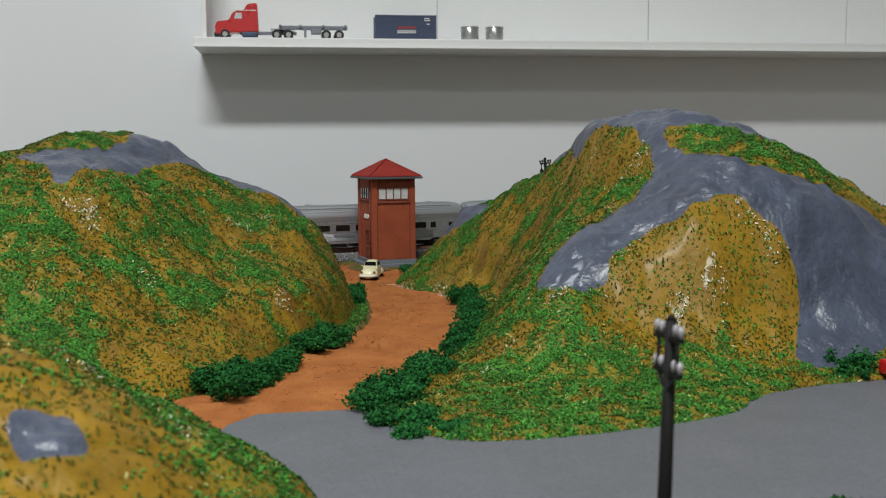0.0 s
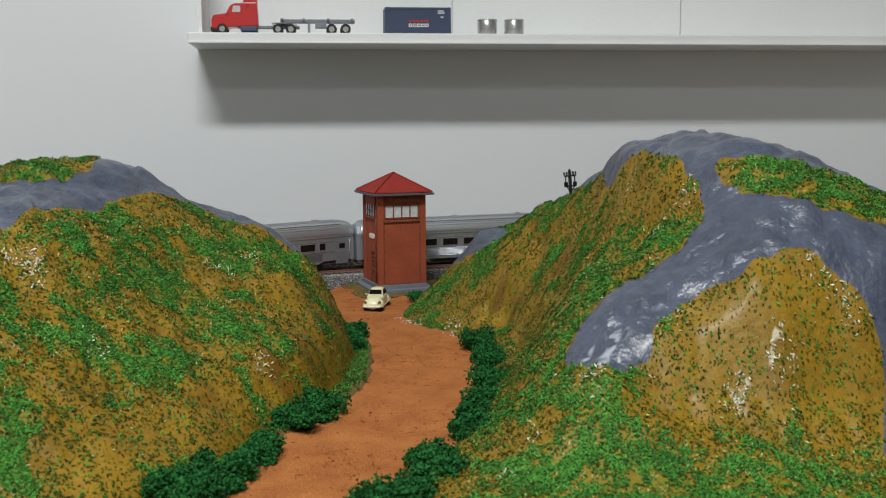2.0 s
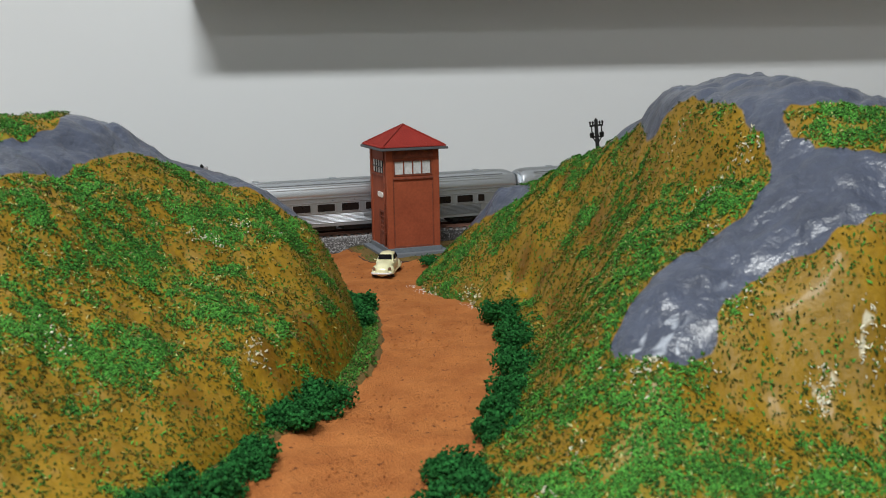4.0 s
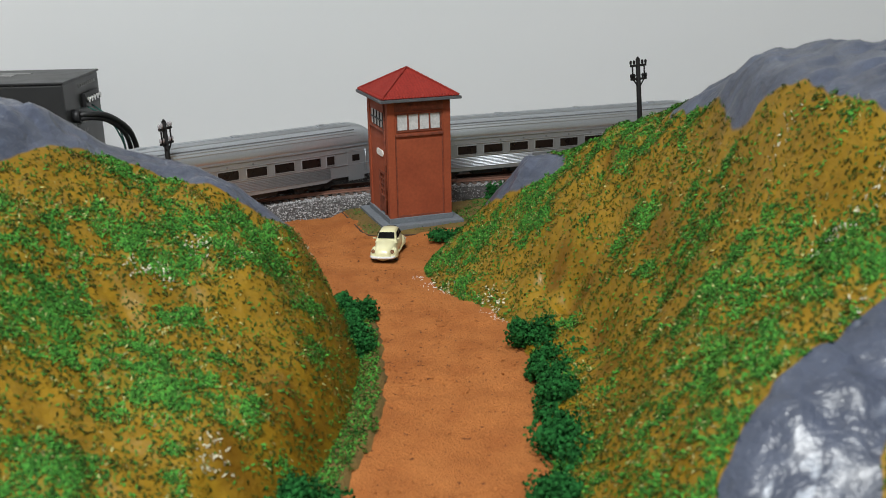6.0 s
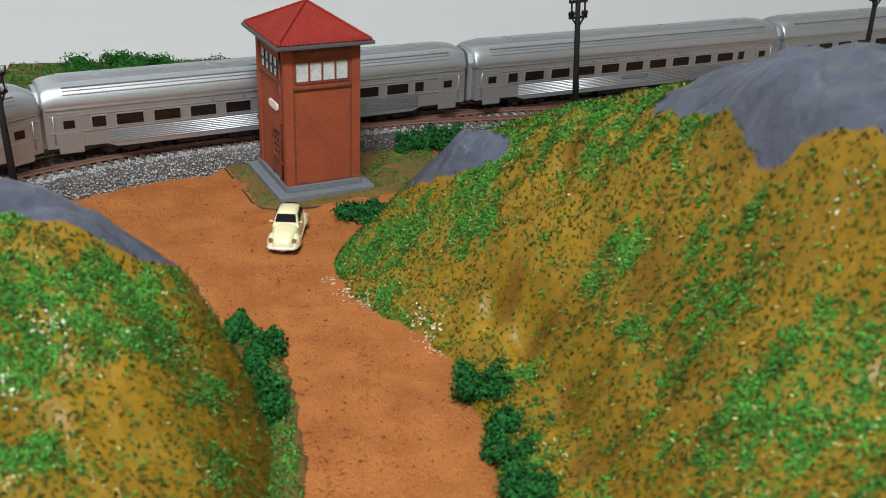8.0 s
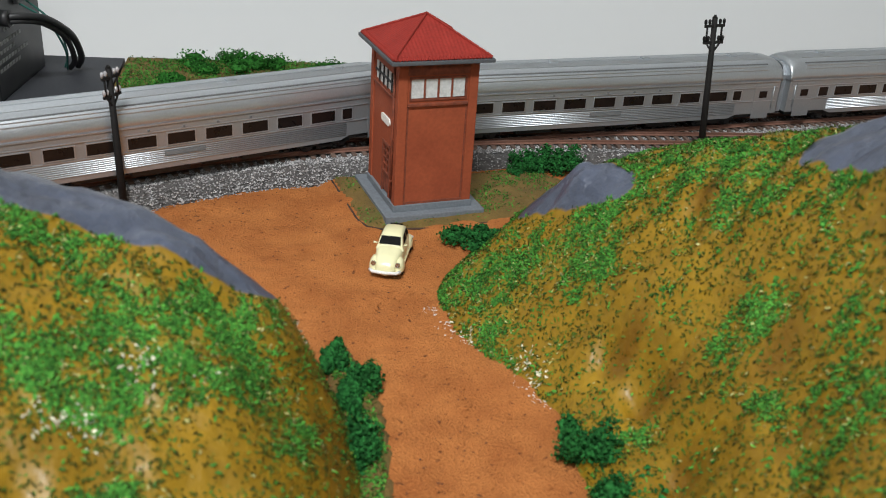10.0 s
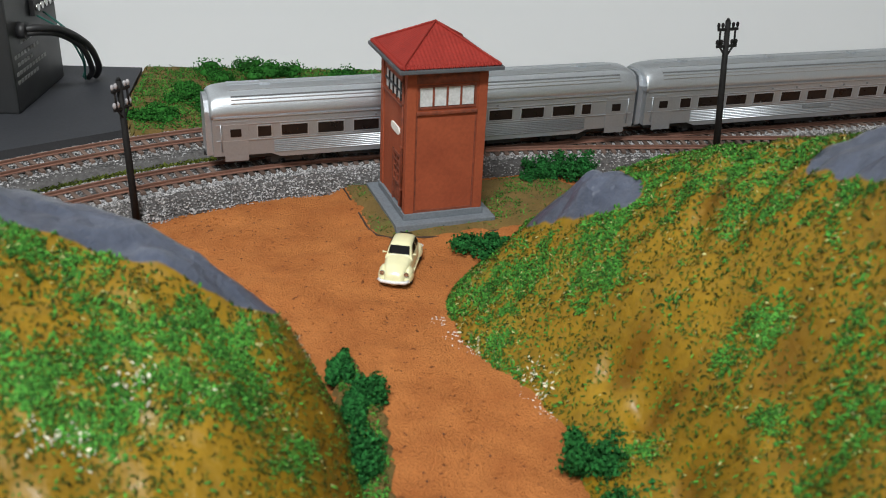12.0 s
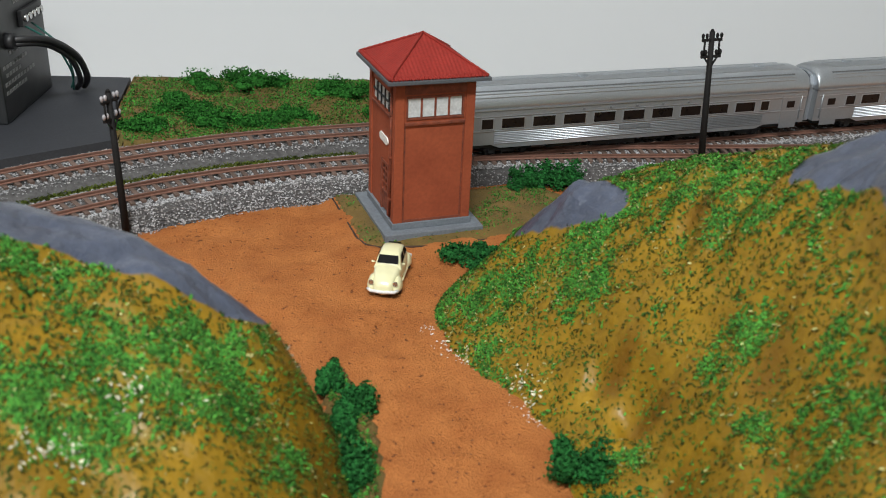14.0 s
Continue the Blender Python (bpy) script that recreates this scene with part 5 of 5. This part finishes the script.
for i, (x, y, r, h) in enumerate([(-.245, 1.075, .016, .010), (-.225, 1.115, .018, .011), (-.20, 1.095, .018, .011), (-.215, 1.185, .024, .013), (-.185, 1.195, .018, .014), (-.165, 1.10, .018, .010), (-.115, 1.185, .020, .014), (-.14, 1.12, .014, .008), (-.07, 1.14, .018, .010), (-.24, 1.14, .012, .008)]):
    bush(x, y, .005, r, r * .8, h * .78, 1300, M_LIGHT_BUSH, 260 + i, "green foam bush on the turf behind the tracks")
bush(.189, .270, .0022, .011, .008, .004, 600, M_BUSH, 292, "low green foam tuft on the grey road")
bush(.262, .468, .002, .012, .010, .013, 600, M_BUSH, 290, "dark green foam bush at the foot of the rock")
bush(.290, .478, .002, .010, .009, .010, 500, M_BUSH, 291, "dark green foam bush at the foot of the rock")


# ---- power box on the black panel ----
def power_box():
    P = thing("power_controller", pose(-.338, 1.066, .0035, 0, 0, 6), "black metal power controller box with cables on the panel", "power supply")
    part("case", box(-.13, 0, 0, .098, 0, .086, .002), M_BOX, P)
    part("lid", box(-.131, .001, -.001, .099, .086, .088, .0008), M_BOX, P)
    # right-hand face: terminal strip, unreadable print
    t = part("terminal_strip", box(0, .0035, .045, .085, .060, .072, .0006), M_BLACK, P)
    for k in range(5):
        part("screw", tube([(.0035, .049 + k * .008, .066), (.0058, .049 + k * .008, .066)], .0026, 10), M_CHROME, t)
    for k, (a, b, z) in enumerate([(.006, .05, .020), (.006, .066, .026), (.010, .040, .032), (.006, .058, .038), (.02, .06, .046), (.04, .09, .078)]):
        nb = int((b - a) / .006)
        for j in range(nb):
            part("print_bar", box(0, .0004, a + j * .006, a + j * .006 + .0040, z, z + .0026), M_BARS, P)
    for k, (a, b, c, d) in enumerate([(-.10, -.06, .05, .062), (-.09, -.05, .066, .072)]):
        part("print_bar", box(a, b, c, d, .0880, .0884), M_BARS, P)
    part("socket", tube([(0, .02, .056), (.006, .02, .056)], .006, 12), M_BLACK, P)
    return P


power_box()


def cable(name, pts, r, mat_, label):
    bm = bmesh.new()
    P = [Vector(p) for p in pts]
    path = []
    for i in range(len(P) - 1):
        p0, p1, p2, p3 = P[max(i - 1, 0)], P[i], P[i + 1], P[min(i + 2, len(P) - 1)]
        for k in range(8):
            u = k / 8
            path.append(.5 * ((2 * p1) + (p2 - p0) * u + (2 * p0 - 5 * p1 + 4 * p2 - p3) * u * u + (3 * p1 - p0 - 3 * p2 + p3) * u ** 3))
    path.append(P[-1])
    tube_into(bm, path, r, 8)
    bmesh.ops.recalc_face_normals(bm, faces=bm.faces)
    return tagged(part(name, bm, mat_), label, "cable")


cable("power_cable", [(-.340, 1.086, .0595), (-.329, 1.091, .0605), (-.318, 1.107, .056), (-.311, 1.130, .040), (-.313, 1.150, .018), (-.321, 1.160, .0065)], .0026, M_BLACK, "thick black cable from the power controller")
cable("power_cable", [(-.340, 1.086, .0560), (-.329, 1.092, .0570), (-.320, 1.108, .052), (-.314, 1.128, .037), (-.317, 1.146, .016), (-.325, 1.155, .0060)], .0022, M_BLACK, "thin black cable from the power controller")
cable("wire", [(-.344, 1.116, .065), (-.326, 1.125, .050), (-.321, 1.140, .025), (-.326, 1.152, .0055)], .0008, M_WIRE, "thin green wire from the power controller")
cable("wire", [(-.345, 1.130, .065), (-.325, 1.136, .045), (-.324, 1.150, .020), (-.330, 1.157, .0055)], .0008, M_WIRE, "thin green wire from the power controller")


# ---- wall shelf ----
def at_shelf(u, v, z, turn=0):
    return WALL_M @ pose(u, v, z, 0, 0, turn)


SHELF_Z = .2685


def wall_shelf():
    S = thing("wall_shelf", WALL_M, "white open display cabinet hung on the wall", "shelf")
    part("bottom_board", box(0, 1.62, 0, DEPTH, SHELF_Z - .0125, SHELF_Z, .0012), M_SHELF, S)
    part("side_panel", box(.0105, .0165, .012, DEPTH - .004, SHELF_Z, .43, .0008), M_SHELF, S)
    part("side_panel", box(1.59, 1.605, .012, DEPTH - .004, SHELF_Z, .43, .0008), M_SHELF, S)
    part("top_board", box(0, 1.62, .006, DEPTH, .43, .4425, .0012), M_SHELF, S)
    for k in range(5):
        part("back_panel", box(.0165 + k * .3147, .0165 + (k + 1) * .3147 - .0012, DEPTH - .004, DEPTH - .0005, SHELF_Z, .43), M_SHELF, S)
    part("front_lip", box(0, 1.62, -.0018, 0, SHELF_Z - .0125, SHELF_Z - .0102, .0004), M_SHELF, S)
    return S


wall_shelf()


def wheel_into(parent, x, y, z, r, w, rim=M_CHROME):
    o = part("wheel", tube([(x, y - w / 2, z), (x, y + w / 2, z)], r, 18), M_TYRE, parent)
    part("rim", tube([(x, y - w / 2 - .0004, z), (x, y + w / 2 + .0004, z)], r * .55, 14), rim, o)


def toy_truck():
    T = thing("toy_truck", at_shelf(.0265, .034, SHELF_Z), "red model lorry cab with a bare grey frame on the shelf", "truck")
    # long-nosed cab: side profile drawn out across the width
    prof = [(.0, .006), (.0, .0175), (.0025, .0225), (.0175, .0245), (.0225, .0340), (.029, .0370), (.037, .0372), (.042, .0455), (.0545, .0465), (.0555, .010), (.020, .0085), (.018, .006)]
    bm = bmesh.new()
    vs = prism_into(bm, prof, -.0125, .0125)
    bmesh.ops.transform(bm, matrix=Matrix(((1, 0, 0, 0), (0, 0, 1, 0), (0, 1, 0, 0), (0, 0, 0, 1))), verts=vs)
    bmesh.ops.recalc_face_normals(bm, faces=bm.faces)
    bmesh.ops.bevel(bm, geom=bm.edges[:], offset=.0009, segments=2, affect="EDGES")
    part("cab", bm, M_REDCAB, T)
    for s in (-1, 1):
        y0, y1 = sorted((s * .0125, s * .0128))
        w = bmesh.new()
        prism_vs = [(.0245, .0262), (.0265, .0335), (.0345, .0335), (.0345, .0262)]
        vs = prism_into(w, prism_vs, y0, y1)
        bmesh.ops.transform(w, matrix=Matrix(((1, 0, 0, 0), (0, 0, 1, 0), (0, 1, 0, 0), (0, 0, 0, 1))), verts=vs)
        part("side_window", w, M_PANE, T, "pale side window")
        part("stripe", box(.022, .053, y0, y1 if s > 0 else y1, .0365, .0374), M_LETTER, T)
        part("fuel_tank", box(.034, .054, min(s * .0085, s * .0122), max(s * .0085, s * .0122), .0035, .0095, .0012), M_BLUE, T)
    part("bumper", box(-.0012, .006, -.0125, .0125, .0035, .0088, .0008), M_TYRE, T)
    part("frame", box(.03, .105, -.006, .006, .0075, .0105, .0004), M_GREYCHASSIS, T)
    for x in (.0125, .0790, .0945):
        for s in (-1, 1):
            wheel_into(T, x, s * .0105, .0062, .0062, .0045)
    part("fifth_wheel", box(.076, .097, -.007, .007, .0105, .0130, .0006), M_BLACK, T)
    for s in (-1, 1):
        part("mudguard", box(.0715, .102, min(s * .0082, s * .0126), max(s * .0082, s * .0126), .0128, .0138, .0004), M_GREYCHASSIS, T)
    return T


toy_truck()


def toy_trailer():
    T = thing("toy_trailer", at_shelf(.1085, .034, SHELF_Z), "grey skeletal container trailer model on the shelf", "trailer")
    for s in (-1, 1):
        part("beam", box(.0, .0905, min(s * .0045, s * .0075), max(s * .0045, s * .0075), .0145, .0185, .0004), M_GREYCHASSIS, T)
    for x in (.002, .028, .058, .087):
        part("crossbeam", box(x - .0015, x + .0015, -.0125, .0125, .0160, .0192, .0004), M_GREYCHASSIS, T)
    part("landing_leg", box(.033, .036, -.009, .009, 0, .0145, .0005), M_GREYCHASSIS, T)
    for x in (.062, .079):
        for s in (-1, 1):
            wheel_into(T, x, s * .0102, .0064, .0064, .0045)
        part("axle", box(x - .002, x + .002, -.009, .009, .0055, .0150), M_GREYCHASSIS, T)
    part("undergear", box(.042, .056, -.008, .008, .0085, .0145, .0008), M_GREYCHASSIS, T)
    return T


toy_trailer()


def toy_container():
    T = thing("toy_container", at_shelf(.2355, .018, SHELF_Z), "dark blue model shipping container with white lettering", "container")
    Lc, Wc, Hc = .082, .031, .0330
    part("shell", box(.0006, Lc - .0006, .0006, Wc - .0006, .0006, Hc - .0006), M_BLUE, T)
    n = 26
    bm = bmesh.new()
    for i in range(n):
        x = .004 + (Lc - .008) * i / (n - 1)
        box_into(bm, x - .0007, x + .0007, .0001, .0008, .0035, Hc - .0035)
    part("corrugation", bm, M_BLUE, T)
    fr = bmesh.new()
    for x in (0, Lc - .0028):
        for y in (0, Wc - .0028):
            box_into(fr, x, x + .0028, y, y + .0028, 0, Hc)
    for y in (0, Wc - .0024):
        box_into(fr, .0028, Lc - .0028, y, y + .0024, 0, .0028)
        box_into(fr, .0028, Lc - .0028, y, y + .0024, Hc - .0024, Hc)
    part("frame", fr, M_BLUE, T)
    # the maker's mark as plain strokes, red over white; small print as bars
    for k, w in enumerate((.0042, .0042, .0042, .0042, .0042)):
        x = .0295 + k * .0051
        mk = bmesh.new()
        box_into(mk, x, x + w, -.0003, .0001, .0092, .0104)
        box_into(mk, x, x + w, -.0003, .0001, .0122, .0132)
        box_into(mk, x, x + .0011, -.0003, .0001, .0104, .0122)
        box_into(mk, x + w - .0011, x + w, -.0003, .0001, .0104, .0122)
        part("mark", mk, M_LETTER, T, "white block mark")
    for k in range(5):
        part("mark", box(.030 + k * .005, .0338 + k * .005, -.0003, .0001, .0152, .0178), M_LETTER_RED, T, "dark red block mark")
    for k, (a, b, c) in enumerate([(.066, .073, .0280), (.0655, .074, .0255), (.069, .0725, .0205)]):
        part("print_bar", box(a, b, -.0003, .0001, c, c + .0014), M_LETTER, T)
    return T


toy_container()


def tin(u):
    T = thing("tin_cylinder", at_shelf(u, .035, SHELF_Z), "small plain silver cylinder load on the shelf", "cylinder", "cylinders on the shelf")
    part("body", tube([(0, 0, 0), (0, 0, .0004), (0, 0, .0192), (0, 0, .0196)], [.0118, .0122, .0122, .0118], 32), M_TIN, T)
    part("rim", tube([(0, 0, .0188), (0, 0, .0202)], .0126, 32), M_TIN, T)


tin(.366)
tin(.4005)


# ---- red vehicle at the end of the road ----
def red_van():
    T = thing("toy_van", pose(.301, .463, .0022, 0, 0, 20), "small red and white model vehicle parked by the rock", "car")
    part("body", box(-.022, .022, -.009, .009, .003, .011, .0018), M_REDCAB, T)
    part("top", box(-.018, .020, -.0082, .0082, .011, .019, .002), M_LETTER, T)
    for x in (-.013, .013):
        for s in (-1, 1):
            wheel_into(T, x, s * .0078, .0035, .0035, .003)


red_van()


# ---- crumbs on the road ----
def crumbs(name, spots, count, low, high, material, label, seed):
    """Small angular crumbs lying on the ground within discs (x, y, radius)."""
    rng = np.random.default_rng(seed)
    tris = [(0, 2, 4), (2, 1, 4), (1, 3, 4), (3, 0, 4), (2, 0, 5), (1, 2, 5), (3, 1, 5), (0, 3, 5)]
    shape = np.array([(1, 0, 0), (-1, 0, 0), (0, 1, 0), (0, -1, 0), (0, 0, .6), (0, 0, -.6)], float)
    V, F = [], []
    for i in range(count):
        x, y, r = spots[rng.integers(len(spots))]
        a, k = rng.uniform(0, math.tau), math.sqrt(rng.uniform(0, 1)) * r
        q = rng.uniform(low, high)
        w = shape * rng.uniform(.6, 1.3, (6, 1)) * q
        V += [(x + k * math.cos(a) + p[0], y + k * math.sin(a) + p[1], .0007 + q * .3 + p[2]) for p in w]
        F += [tuple(6 * i + n for n in t) for t in tris]
    return tagged(soup(name, V, F, material), label, "gravel", kind="stuff")


EDGE = [(-.016 + .056 * k / 9, .828 - .066 * k / 9 - .006 * math.sin(k), .0045) for k in range(10)]
crumbs("gravel_crumbs", EDGE, 170, .0002, .00055, M_PLAQUE, "pale crumbs of plaster at the edge of the dirt road", 31)
ROADBED = [(-.005, .66, .04), (.015, .7, .035), (-.01, .76, .035), (-.05, .82, .035), (-.09, .88, .05), (-.12, .93, .04), (.01, .56, .03), (.0, .48, .03), (-.05, .90, .03), (-.15, .93, .03)]
crumbs("dirt_crumbs", ROADBED, 200, .0002, .0006, M_EDGE, "small dark crumbs lying on the dirt road", 32)
crumbs("dirt_crumbs", ROADBED, 900, .0003, .0009, M_DIRT, "loose red dirt crumbs on the road", 33)


# ---- motion ----
def motions():
    """The train runs to the right along the main track."""
    times = [k * .5 for k in range(29)]
    for k, car in enumerate(TRAIN):
        walk(car, [(t, car_pose(gap_at(t) + PITCH * (k - .5))) for t in times])


motions()
